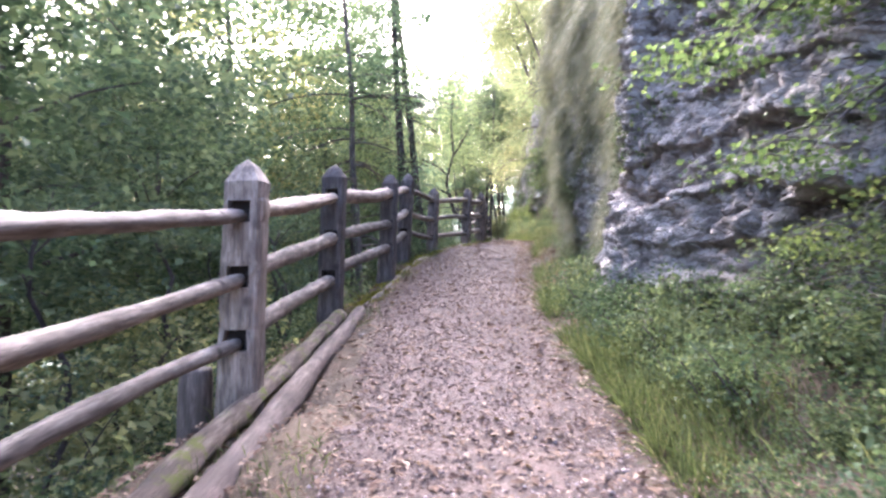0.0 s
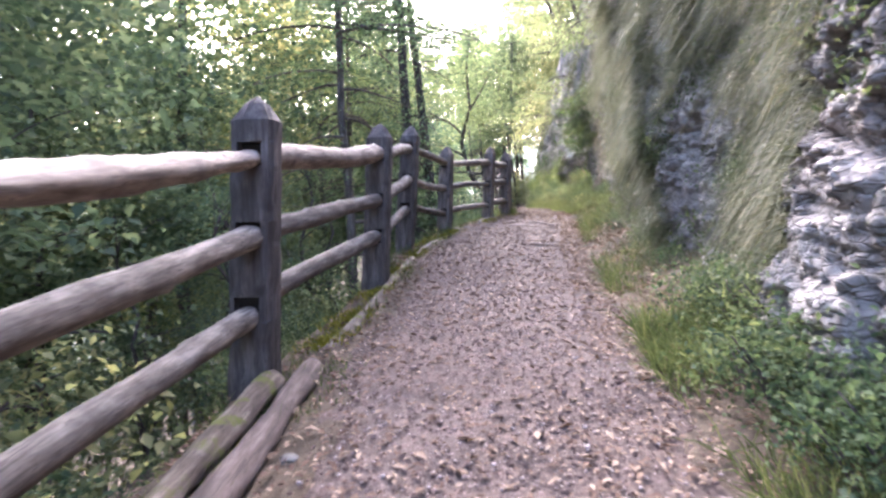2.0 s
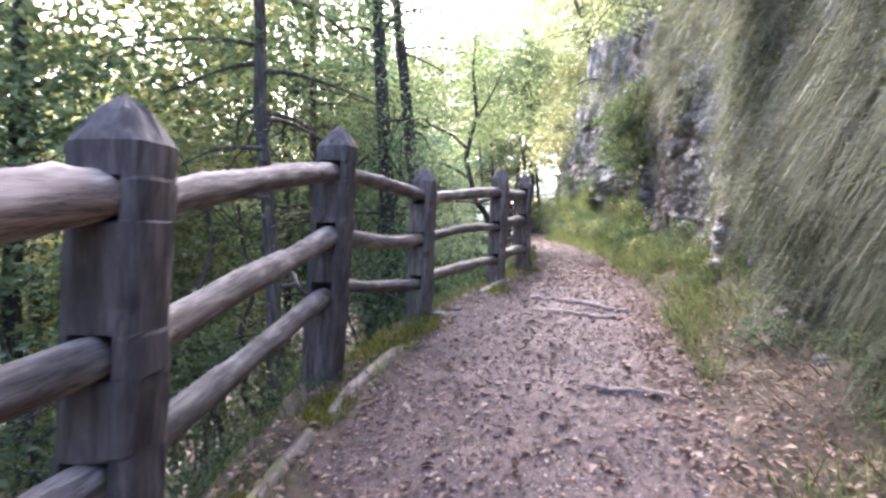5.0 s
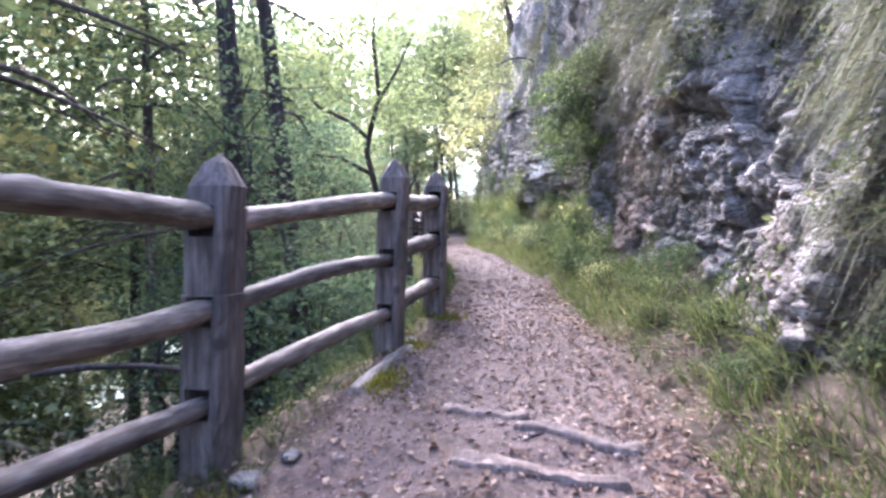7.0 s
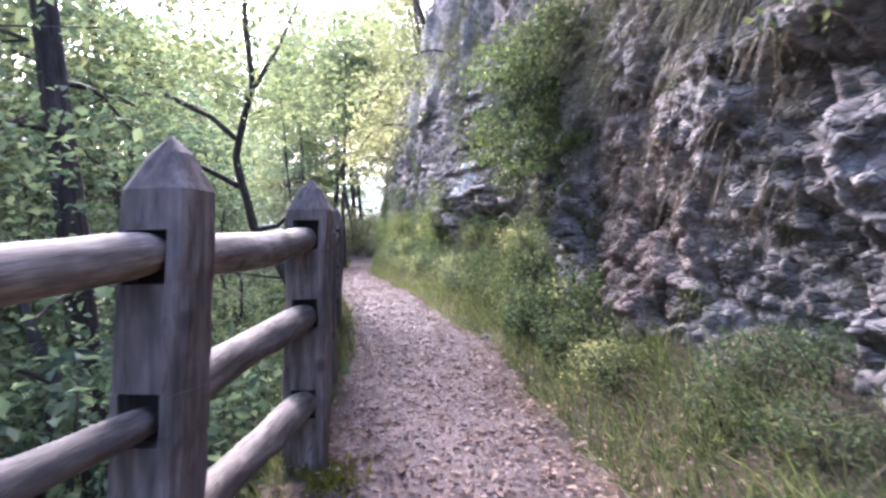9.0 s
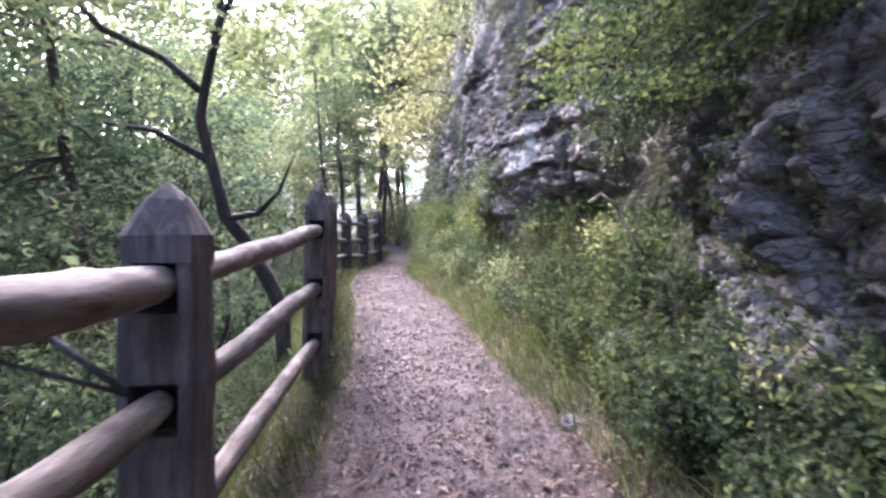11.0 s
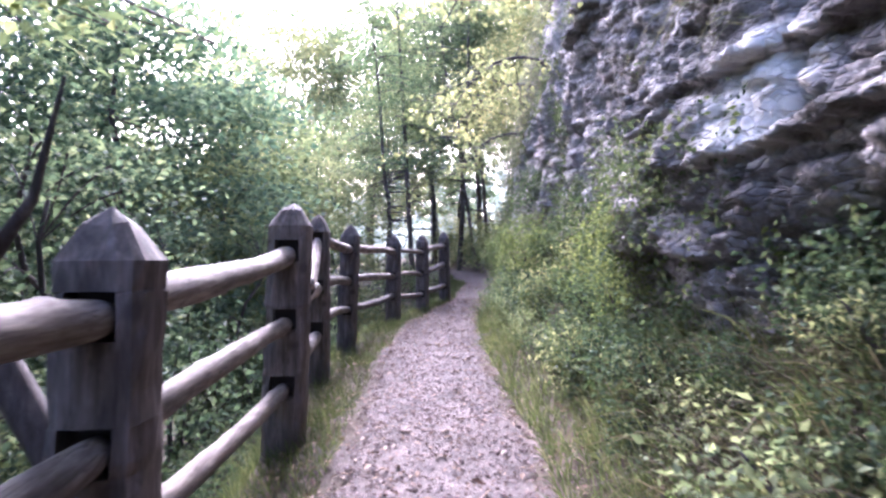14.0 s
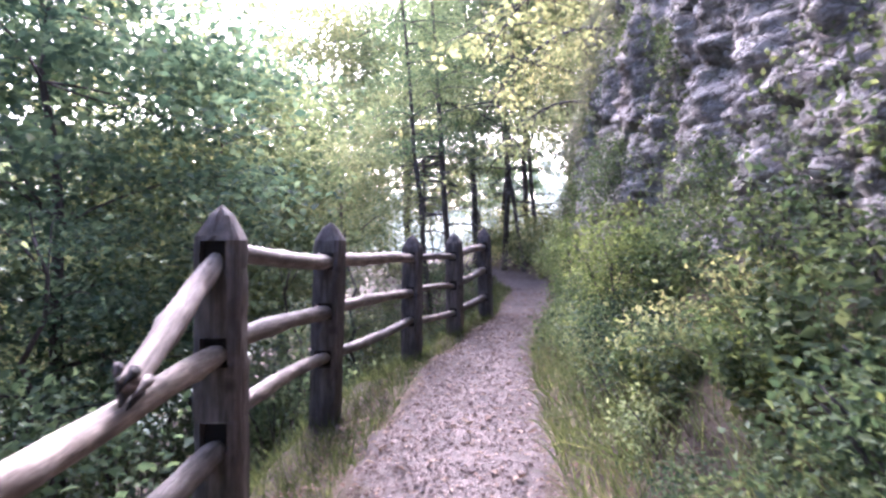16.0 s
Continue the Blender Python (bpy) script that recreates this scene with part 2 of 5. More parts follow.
def gravel_material():
    m, t, p = material("reddish_gravel", 0.95)
    o = coords(t)
    vor = node(t, "ShaderNodeTexVoronoi", Scale=120.0)
    t.links.new(o, vor.inputs["Vector"])
    col = ramp(t, vor.outputs["Color"], [(0.1, (0.044, 0.029, 0.023)), (0.5, (0.066, 0.044, 0.036)), (0.9, (0.11, 0.079, 0.068))])
    big = noise_tex(t, o, 0.9, 6, 0.6)
    col = mixed(t, ramp(t, big, [(0.4, (0, 0, 0)), (0.65, (0.6, 0.6, 0.6))]), col, (0.10, 0.074, 0.065))
    mid = noise_tex(t, o, 9, 8, 0.75)
    col = mixed(t, 0.85, col, ramp(t, mid, [(0.3, (0.45, 0.42, 0.42)), (0.5, (0.95, 0.95, 0.95)), (0.7, (1.5, 1.45, 1.45))]), "MULTIPLY")
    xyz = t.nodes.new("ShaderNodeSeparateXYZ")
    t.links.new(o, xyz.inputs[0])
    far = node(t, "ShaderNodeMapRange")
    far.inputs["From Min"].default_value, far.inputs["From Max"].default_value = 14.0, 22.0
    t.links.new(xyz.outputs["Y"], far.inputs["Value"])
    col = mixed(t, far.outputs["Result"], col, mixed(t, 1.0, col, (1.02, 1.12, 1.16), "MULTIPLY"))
    fleck = noise_tex(t, o, 60, 3, 0.6)
    col = mixed(t, ramp(t, fleck, [(0.62, (0, 0, 0)), (0.70, (0.65, 0.65, 0.65))]), col, (0.27, 0.22, 0.195))
    t.links.new(col, p.inputs["Base Color"])
    bump(t, p, mid, 0.8, 0.03)
    return m


def rock_material():
    m, t, p = material("grey_limestone", 0.92)
    o = coords(t)
    fine = noise_tex(t, o, 13, 12, 0.78)
    strat = noise_tex(t, o, 2.2, 10, 0.72, (1, 1.0, 1.5))
    wob = node(t, "ShaderNodeTexNoise", Scale=5.0, Detail=6.0)
    t.links.new(o, wob.inputs["Vector"])
    sh = t.nodes.new("ShaderNodeVectorMath")
    sh.operation = "MULTIPLY_ADD"
    t.links.new(wob.outputs["Color"], sh.inputs[0])
    sh.inputs[1].default_value = (0.09, 0.09, 0.09)
    t.links.new(o, sh.inputs[2])
    cracks = []
    for scale, stretch in ((5.5, (1, 1, 1.5)), (14.0, (1, 1, 1.7)), (34.0, (1, 1, 1.5))):
        mp = t.nodes.new("ShaderNodeMapping")
        mp.inputs["Scale"].default_value = stretch
        t.links.new(sh.outputs[0], mp.inputs["Vector"])
        v = node(t, "ShaderNodeTexVoronoi", Scale=scale)
        v.feature = "DISTANCE_TO_EDGE"
        t.links.new(mp.outputs["Vector"], v.inputs["Vector"])
        cracks.append(v.outputs["Distance"])
    block = node(t, "ShaderNodeTexVoronoi", Scale=9.0)
    t.links.new(sh.outputs[0], block.inputs["Vector"])
    col = ramp(t, strat, [(0.28, (0.075, 0.068, 0.062)), (0.45, (0.155, 0.143, 0.132)), (0.6, (0.235, 0.219, 0.202)), (0.78, (0.40, 0.375, 0.347))])
    col = mixed(t, 0.8, col, ramp(t, fine, [(0.3, (0.35, 0.34, 0.35)), (0.5, (1, 1, 1)), (0.72, (1.7, 1.68, 1.68))]), "MULTIPLY")
    col = mixed(t, 0.55, col, ramp(t, block.outputs["Color"], [(0.1, (0.55, 0.54, 0.55)), (0.9, (1.4, 1.38, 1.38))]), "MULTIPLY")
    for c, k in zip(cracks, (0.03, 0.045, 0.06)):
        col = mixed(t, 0.28, col, ramp(t, c, [(0.0, (0.34, 0.33, 0.31)), (k, (1, 1, 1))]), "MULTIPLY")
    warm = noise_tex(t, o, 0.55, 4, 0.5)
    col = mixed(t, ramp(t, warm, [(0.55, (0, 0, 0)), (0.7, (0.5, 0.5, 0.5))]), col, (0.19, 0.14, 0.115))
    moss = noise_tex(t, o, 1.7, 10, 0.8)
    col = mixed(t, ramp(t, moss, [(0.54, (0, 0, 0)), (0.63, (0.75, 0.75, 0.75))]), col, (0.066, 0.07, 0.044))
    for centre, inner, outer in (((2.95, 17.5, 2.9), 0.5, 1.1), ((3.6, 21.6, 2.95), 0.3, 0.8)):
        d = t.nodes.new("ShaderNodeVectorMath")
        d.operation = "DISTANCE"
        t.links.new(sh.outputs[0], d.inputs[0])
        d.inputs[1].default_value = centre
        rust = mixed(t, 1.0, col, (0.9, 0.75, 0.66), "MULTIPLY")
        col = mixed(t, ramp(t, d.outputs["Value"], [(inner, (1, 1, 1)), (min(outer, 1.0), (0, 0, 0))]), col, rust)
    d = t.nodes.new("ShaderNodeVectorMath")
    d.operation = "DISTANCE"
    t.links.new(sh.outputs[0], d.inputs[0])
    d.inputs[1].default_value = (3.3, 22.7, 3.85)
    col = mixed(t, ramp(t, d.outputs["Value"], [(0.26, (0.85, 0.85, 0.85)), (0.38, (0, 0, 0))]), col, (0.58, 0.56, 0.52))
    t.links.new(col, p.inputs["Base Color"])
    steps = ramp(t, cracks[0], [(0.0, (0, 0, 0)), (0.10, (1, 1, 1))])
    small = ramp(t, cracks[1], [(0.0, (0, 0, 0)), (0.12, (1, 1, 1))])
    height = mixed(t, 0.5, mixed(t, 0.5, steps, small), mixed(t, 0.5, fine, block.outputs["Color"]))
    bump(t, p, height, 0.9, 0.05)
    return m


SOIL, GRAVEL, ROCK = ground_material(), gravel_material(), rock_material()
STONE, ts, ps = material("loose_stone", 0.9)
ts.links.new(ramp(ts, ts.nodes.new("ShaderNodeNewGeometry").outputs["Random Per Island"], [(0, (0.075, 0.05, 0.043)), (0.5, (0.12, 0.085, 0.074)), (0.8, (0.2, 0.155, 0.14)), (1, (0.31, 0.26, 0.24))]), ps.inputs["Base Color"])
ps.inputs["Specular IOR Level"].default_value = 0.05
# near-black: shade of the post notches put into the colour; some splinters share it
HOLE, th, ph = material("notch_shade_and_splinter", 0.9)
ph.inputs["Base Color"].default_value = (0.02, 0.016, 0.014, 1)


# ---- mesh helpers ----
def mesh_of(name, verts, faces, mats, smooth=False, index=None):
    me = bpy.data.meshes.new(name)
    verts, faces = np.asarray(verts, np.float32), np.asarray(faces, np.int32)
    me.vertices.add(len(verts))
    me.vertices.foreach_set("co", verts.ravel())
    k = faces.shape[1]
    me.loops.add(faces.size)
    me.loops.foreach_set("vertex_index", faces.ravel())
    me.polygons.add(len(faces))
    me.polygons.foreach_set("loop_start", np.arange(0, faces.size, k, dtype=np.int32))
    me.polygons.foreach_set("loop_total", np.full(len(faces), k, np.int32))
    if smooth:
        me.polygons.foreach_set("use_smooth", np.ones(len(faces), bool))
    for m in mats if isinstance(mats, (list, tuple)) else [mats]:
        me.materials.append(m)
    if index is not None:
        me.polygons.foreach_set("material_index", index)
    me.update(calc_edges=True)
    me.validate()
    return me


def part(name, me, parent, label=""):
    ob = new(name, me)
    ob.parent = parent
    return tagged(ob, label)


def grid_faces(nu, nv):
    a = (np.arange(nu - 1)[:, None] * nv + np.arange(nv - 1)[None]).ravel()
    return np.stack([a, a + nv, a + nv + 1, a + 1], 1)


def sheet(name, xs, ys, height, mats, smooth=True):
    X, Y = np.meshgrid(xs, ys, indexing="ij")
    Z = height(X, Y)
    return mesh_of(name, np.stack([X, Y, Z], -1).reshape(-1, 3), grid_faces(len(xs), len(ys)), mats, smooth)


def tubes(paths, sides=8, rough=0.0, seed=0, caps=True):
    """Joined tapered tubes. paths: lists of (x, y, z, radius). Returns verts and quads (caps are fans of quads)."""
    V, F, n0 = [], [], 0
    rng = np.random.default_rng(seed)
    for pth in paths:
        p = np.asarray(pth, float)
        c, r = p[:, :3], p[:, 3]
        d = np.gradient(c, axis=0)
        d /= np.linalg.norm(d, axis=1)[:, None] + 1e-9
        up = np.array([0, 0, 1.0]) if abs(d[:, 2]).mean() < 0.8 else np.array([0, 1.0, 0])
        s = np.cross(d, up)
        s /= np.linalg.norm(s, axis=1)[:, None] + 1e-9
        q = np.cross(s, d)
        a = np.linspace(0, 2 * np.pi, sides, endpoint=False)
        wob = 1 + rough * rng.normal(size=(1, sides, 1)) + rough * 0.6 * rng.normal(size=(len(p), sides, 1))
        ring = c[:, None] + r[:, None, None] * wob * (np.cos(a)[None, :, None] * s[:, None] + np.sin(a)[None, :, None] * q[:, None])
        V.append(ring.reshape(-1, 3))
        k = len(p)
        i = (np.arange(k - 1)[:, None] * sides + np.arange(sides)[None]).ravel()
        j = (np.arange(k - 1)[:, None] * sides + (np.arange(sides)[None] + 1) % sides).ravel()
        F.append(n0 + np.stack([i, j, j + sides, i + sides], 1))
        if caps:
            V.append(c[[0, -1]])
            e = np.arange(0, sides, 2)
            lo, hi = n0 + k * sides, n0 + k * sides + 1
            F.append(np.stack([np.full(len(e), lo), n0 + (e + 2) % sides, n0 + e + 1, n0 + e], 1))
            b = n0 + (k - 1) * sides
            F.append(np.stack([np.full(len(e), hi), b + e, b + e + 1, b + (e + 2) % sides], 1))
            n0 += 2
        n0 += k * sides
    return np.concatenate(V), np.concatenate(F)


def leaves(P, size, rng, flat=0.6, slim=0.55):
    """Folded pointed leaves round the points P: two triangles each."""
    n = len(P)
    size = np.broadcast_to(size, n) * rng.uniform(0.6, 1.3, n)
    nor = rng.normal(size=(n, 3)) * (1 - flat) + np.array([0, 0, flat * 1.6])
    nor /= np.linalg.norm(nor, axis=1)[:, None]
    d = np.cross(nor, rng.normal(size=(n, 3)))
    d /= np.linalg.norm(d, axis=1)[:, None] + 1e-9
    s = np.cross(nor, d)
    L, W = size[:, None], (size * slim)[:, None]
    v = np.stack([P - d * L * 0.5, P + s * W * 0.5 + nor * W * 0.18 - d * L * 0.06, P + d * L * 0.5 - nor * L * 0.12, P - s * W * 0.5 + nor * W * 0.18 - d * L * 0.06], 1)
    b = np.arange(n)[:, None] * 4
    f = np.concatenate([b + [0, 1, 2], b + [0, 2, 3]])
    return v.reshape(-1, 3), f


def blades(P, D, length, width, droop, rng):
    """Curved grass blades from the roots P along the directions D, bent down by droop."""
    n = len(P)
    length = np.broadcast_to(length, n) * rng.uniform(0.5, 1.25, n)
    D = D + rng.normal(size=(n, 3)) * 0.35
    D /= np.linalg.norm(D, axis=1)[:, None]
    s = np.cross(D, rng.normal(size=(n, 3)))
    s /= np.linalg.norm(s, axis=1)[:, None] + 1e-9
    w = np.broadcast_to(width, n)[:, None]
    rows = []
    for u, k in ((0, 1.0), (0.5, 0.8), (1.0, 0.05)):
        c = P + D * (length * u)[:, None] + np.array([0, 0, -1.0]) * (np.broadcast_to(droop, n) * length * u * u)[:, None]
        rows += [c - s * w * k * 0.5, c + s * w * k * 0.5]
    v = np.stack(rows, 1)
    b = np.arange(n)[:, None] * 6
    f = np.concatenate([b + [0, 1, 3, 2], b + [2, 3, 5, 4]])
    return v.reshape(-1, 3), f


# ---- ground, path, cliff ----
def build_ground():
    xs = np.unique(np.r_[np.linspace(-400, -30, 14), np.linspace(-30, -6, 25), np.linspace(-6, -1.5, 31), np.linspace(-1.5, 4.6, 88), np.linspace(4.6, 12, 8), np.linspace(12, 400, 10)])
    ys = np.unique(np.r_[np.linspace(-400, -8, 10), np.linspace(-8, 36, 240), np.linspace(36, 60, 40), np.linspace(60, 400, 12)])
    g = new("ground", sheet("ground", xs, ys, lambda x, y: ground_z(x, y) - 0.07 * np.clip(np.minimum(x - edge_l(y) - 0.12, edge_r(y) - 0.12 - x) / 0.12, 0, 1), SOIL))
    tagged(g, "brown forest soil falling steeply away beyond the fence", "ground", kind="structure")
    ys = np.linspace(-6, 58, 900)
    u = np.linspace(0, 1, 34)
    l = edge_l(ys) + 0.10 * fbm(ys * 1.3, 0.5, 0, 21) + 0.04 * fbm(ys * 6, 0.5, 0, 22)
    r = edge_r(ys) + 0.10 * fbm(ys * 1.1, 7.5, 0, 23) + 0.04 * fbm(ys * 6, 3.5, 0, 24)
    X = l[:, None] + (r - l)[:, None] * u[None]
    Y = np.broadcast_to(ys[:, None], X.shape)
    Z = ground_z(X, Y) + 0.022 * np.sin(np.pi * u[None]) ** 0.4 - 0.006 + 0.008 * fbm(X * 9, Y * 9, 0, 31)
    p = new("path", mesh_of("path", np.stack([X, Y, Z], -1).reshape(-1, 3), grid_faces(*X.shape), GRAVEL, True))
    tagged(p, "narrow footpath of pinkish gravel strewn with dry leaves", "footpath", kind="structure")


def cells(a, b, seed):
    """Broken blocks: the nearest and second distance, and the height and slope of the nearest block."""
    i, j = np.floor(a).astype(np.int64), np.floor(b).astype(np.int64)
    f1, f2, val, tilt = np.full(a.shape, 9.0), np.full(a.shape, 9.0), np.zeros(a.shape), np.zeros(a.shape)
    for di in (-1, 0, 1):
        for dj in (-1, 0, 1):
            ci, cj = i + di, j + dj
            px, py = ci + 0.5 + 0.45 * lattice(ci, cj, 0 * ci, seed), cj + 0.5 + 0.45 * lattice(ci, cj, 0 * ci + 1, seed)
            d = np.hypot(a - px, b - py)
            near = d < f1
            f2 = np.where(near, f1, np.minimum(f2, d))
            val = np.where(near, lattice(ci, cj, 0 * ci + 2, seed), val)
            tilt = np.where(near, (b - py) * (0.25 + lattice(ci, cj, 0 * ci + 3, seed)) + (a - px) * lattice(ci, cj, 0 * ci + 4, seed), tilt)
            f1 = np.where(near, d, f1)
    return f1, f2, val, tilt


def cliff_point(y, u):
    """The cliff's face at the way y and the height u above the path: its x and z."""
    y, u = np.broadcast_arrays(np.asarray(y, float), np.asarray(u, float))
    z = path_z(y) + u
    lean = np.interp(y, [-6, 5, 7, 9, 11, 13.2, 14, 18, 20, 23, 27, 60], [0.3, 0.22, 0.08, 0.14, 0.1, 0.05, 0.13, 0.12, 0.1, 0.12, 0.15, 0.3])
    x = wall_x(y) + 0.05 + lean * (u - 1.2) + 0.35 * np.maximum(u - 5.5, 0) ** 1.3
    x = x + 0.22 * np.exp(-(((u - 0.75) / 0.35) ** 2)) * np.interp(y, [5, 6, 9, 10, 14, 15, 17, 19, 20, 22.3, 23], [0.0, 0.2, 0.2, 0, 0, 0.4, 0.2, 0.2, 0.9, 0.9, 0.2])
    roof = np.interp(y, [19.2, 19.8, 22.2, 22.7], [0, 1, 1, 0]) * (0.32 * np.exp(-(((u - 0.95) / 0.22) ** 2)) - 0.12 * np.exp(-(((u - 1.75) / 0.4) ** 2)))
    cave = 0.13 * np.exp(-(((y - 15.6) / 0.4) ** 2) - (((u - 1.4 - 0.15 * (y - 15.6)) / 0.13) ** 2))
    x = x + roof + cave
    x = x + 0.06 + 0.16 * nz(y * 0.55, u * 0.6, 0, 46) + 0.07 * nz(y * 1.3, u * 1.5, 0, 47)
    wy, wu = y + 0.10 * nz(y * 1.1, u * 1.1, 0, 52) + 0.02 * nz(y * 5, u * 5, 0, 53), u + 0.08 * nz(y * 0.9, u * 1.3, 0, 54) + 0.02 * nz(y * 5, u * 6, 0, 55)
    for sy, su, amp, crack, seed in ((1.0, 0.9, 0.12, 0.06, 61), (2.7, 3.0, 0.06, 0.035, 62), (6.0, 8.5, 0.032, 0.018, 63), (13.0, 19.0, 0.014, 0.010, 64)):
        f1, f2, val, tilt = cells(wy * sy, wu * su, seed)
        x = x - amp * (val + 0.55 * tilt) + crack * np.clip(1 - (f2 - f1) / 0.09, 0, 1)
    # beds of stone, each jutting out over the one beneath
    bed = wu * 2.9 + 0.5 * nz(y * 0.5, u * 0.4, 0, 57) + 0.12 * nz(y * 2.1, u, 0, 58)
    x = x + np.interp(y, [4, 6, 7.5, 13.5, 14.5, 19, 20, 23, 24], [0.08, 0.08, 0.02, 0.02, 0.04, 0.04, 0.11, 0.11, 0.015]) * (bed - np.floor(bed) - 0.5)
    x = x + 0.02 * nz(y * 9, u * 12, 0, 49) + 0.016 * nz(y * 19, u * 26, 0, 50) + 0.010 * nz(y * 38, u * 48, 0, 51)
    return x, z


def build_cliff():
    ys = np.unique(np.r_[np.linspace(-8, 2.5, 30), np.linspace(2.5, 5, 100), np.linspace(5, 24, 1000), np.linspace(24, 36, 150), np.linspace(36, 60, 60)])
    us = np.unique(np.r_[np.linspace(-0.3, 3.4, 210), np.linspace(3.4, 9, 48)])
    Y, U = np.meshgrid(ys, us, indexing="ij")
    X, Z = cliff_point(Y, U)
    back = X[:, -1:] + np.array([[1.5, 4, 10, 40]])
    X = np.concatenate([X, back], 1)
    Y = np.concatenate([Y, np.repeat(ys[:, None], 4, 1)], 1)
    Z = np.concatenate([Z, Z[:, -1:] + np.array([[0.6, 1.6, 5, 16]])], 1)
    c = new("rock_face", mesh_of("rock_face", np.stack([X, Y, Z], -1).reshape(-1, 3), grid_faces(*X.shape)[:, ::-1], ROCK))
    tagged(c, "grey limestone cliff, ledged and cracked, with mossy patches", "cliff", kind="structure")


# ---- fence ----
def post_mesh(height, seed, along, fracs, wide):
    """A squared, round-edged post with a pyramid head and notches cut for three rails. along: the way of the rails."""
    rng = np.random.default_rng(seed)
    sides, half = 24, 0.108 * wide
    zs = np.unique(np.round(np.r_[-0.35, np.linspace(0, height - 0.13, 15), *[np.array([-0.06, 0.055]) + f * height for f in fracs]], 4))
    a = np.linspace(0, 2 * np.pi, sides, endpoint=False)
    sq = 1 / (np.abs(np.cos(a)) ** 4.5 + np.abs(np.sin(a)) ** 4.5) ** (1 / 4.5)
    bm = bmesh.new()
    rings = []
    for z in zs:
        r = half * sq * (1 + 0.03 * rng.normal() * 0.5) * (1 + 0.022 * rng.normal(size=sides)) * (1.04 - 0.05 * max(z, 0) / height)
        rings.append([bm.verts.new((r[k] * math.cos(a[k]), r[k] * math.sin(a[k]), z)) for k in range(sides)])
    top = [bm.verts.new((0.5 * v.co.x + rng.normal() * 0.003, 0.5 * v.co.y, height - 0.045 + rng.normal() * 0.004)) for v in rings[-1]]
    rings.append(top)
    patch = {}
    for i in range(len(rings) - 1):
        for k in range(sides):
            f = bm.faces.new((rings[i][k], rings[i][(k + 1) % sides], rings[i + 1][(k + 1) % sides], rings[i + 1][k]))
            mid = f.calc_center_median()
            for j, fr in enumerate(fracs):
                if fr * height - 0.062 < mid.z < fr * height + 0.057 and i < len(zs) - 1:
                    for s in (1, -1):
                        if abs(math.atan2(mid.y, mid.x * s)) < 0.42:
                            patch.setdefault((j, s), []).append(f)
    tip = bm.verts.new((rng.normal() * 0.006, rng.normal() * 0.006, height))
    for k in range(sides):
        bm.faces.new((top[k], top[(k + 1) % sides], tip))
    for (j, s), fs in patch.items():
        made = bmesh.ops.extrude_face_region(bm, geom=fs)
        vs = [g for g in made["geom"] if isinstance(g, bmesh.types.BMVert)]
        for v in vs:
            v.co.x = s * half * 0.35
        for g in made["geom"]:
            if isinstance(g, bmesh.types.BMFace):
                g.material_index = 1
        bmesh.ops.delete(bm, geom=[f for f in fs if f.is_valid], context="FACES_ONLY")
    for v in bm.verts:
        if v.co.z > -0.3:
            v.co.x += 0.006 * noise.noise(v.co * 7 + Vector((seed, 0, 0)))
            v.co.y += 0.006 * noise.noise(v.co * 7 + Vector((0, seed, 0)))
    bmesh.ops.recalc_face_normals(bm, faces=bm.faces)
    bmesh.ops.rotate(bm, verts=bm.verts, cent=(0, 0, 0), matrix=Matrix.Rotation(along, 3, "Z"))
    me = bpy.data.meshes.new("post")
    bm.to_mesh(me)
    bm.free()
    for p in me.polygons:
        p.use_smooth = False
    return me


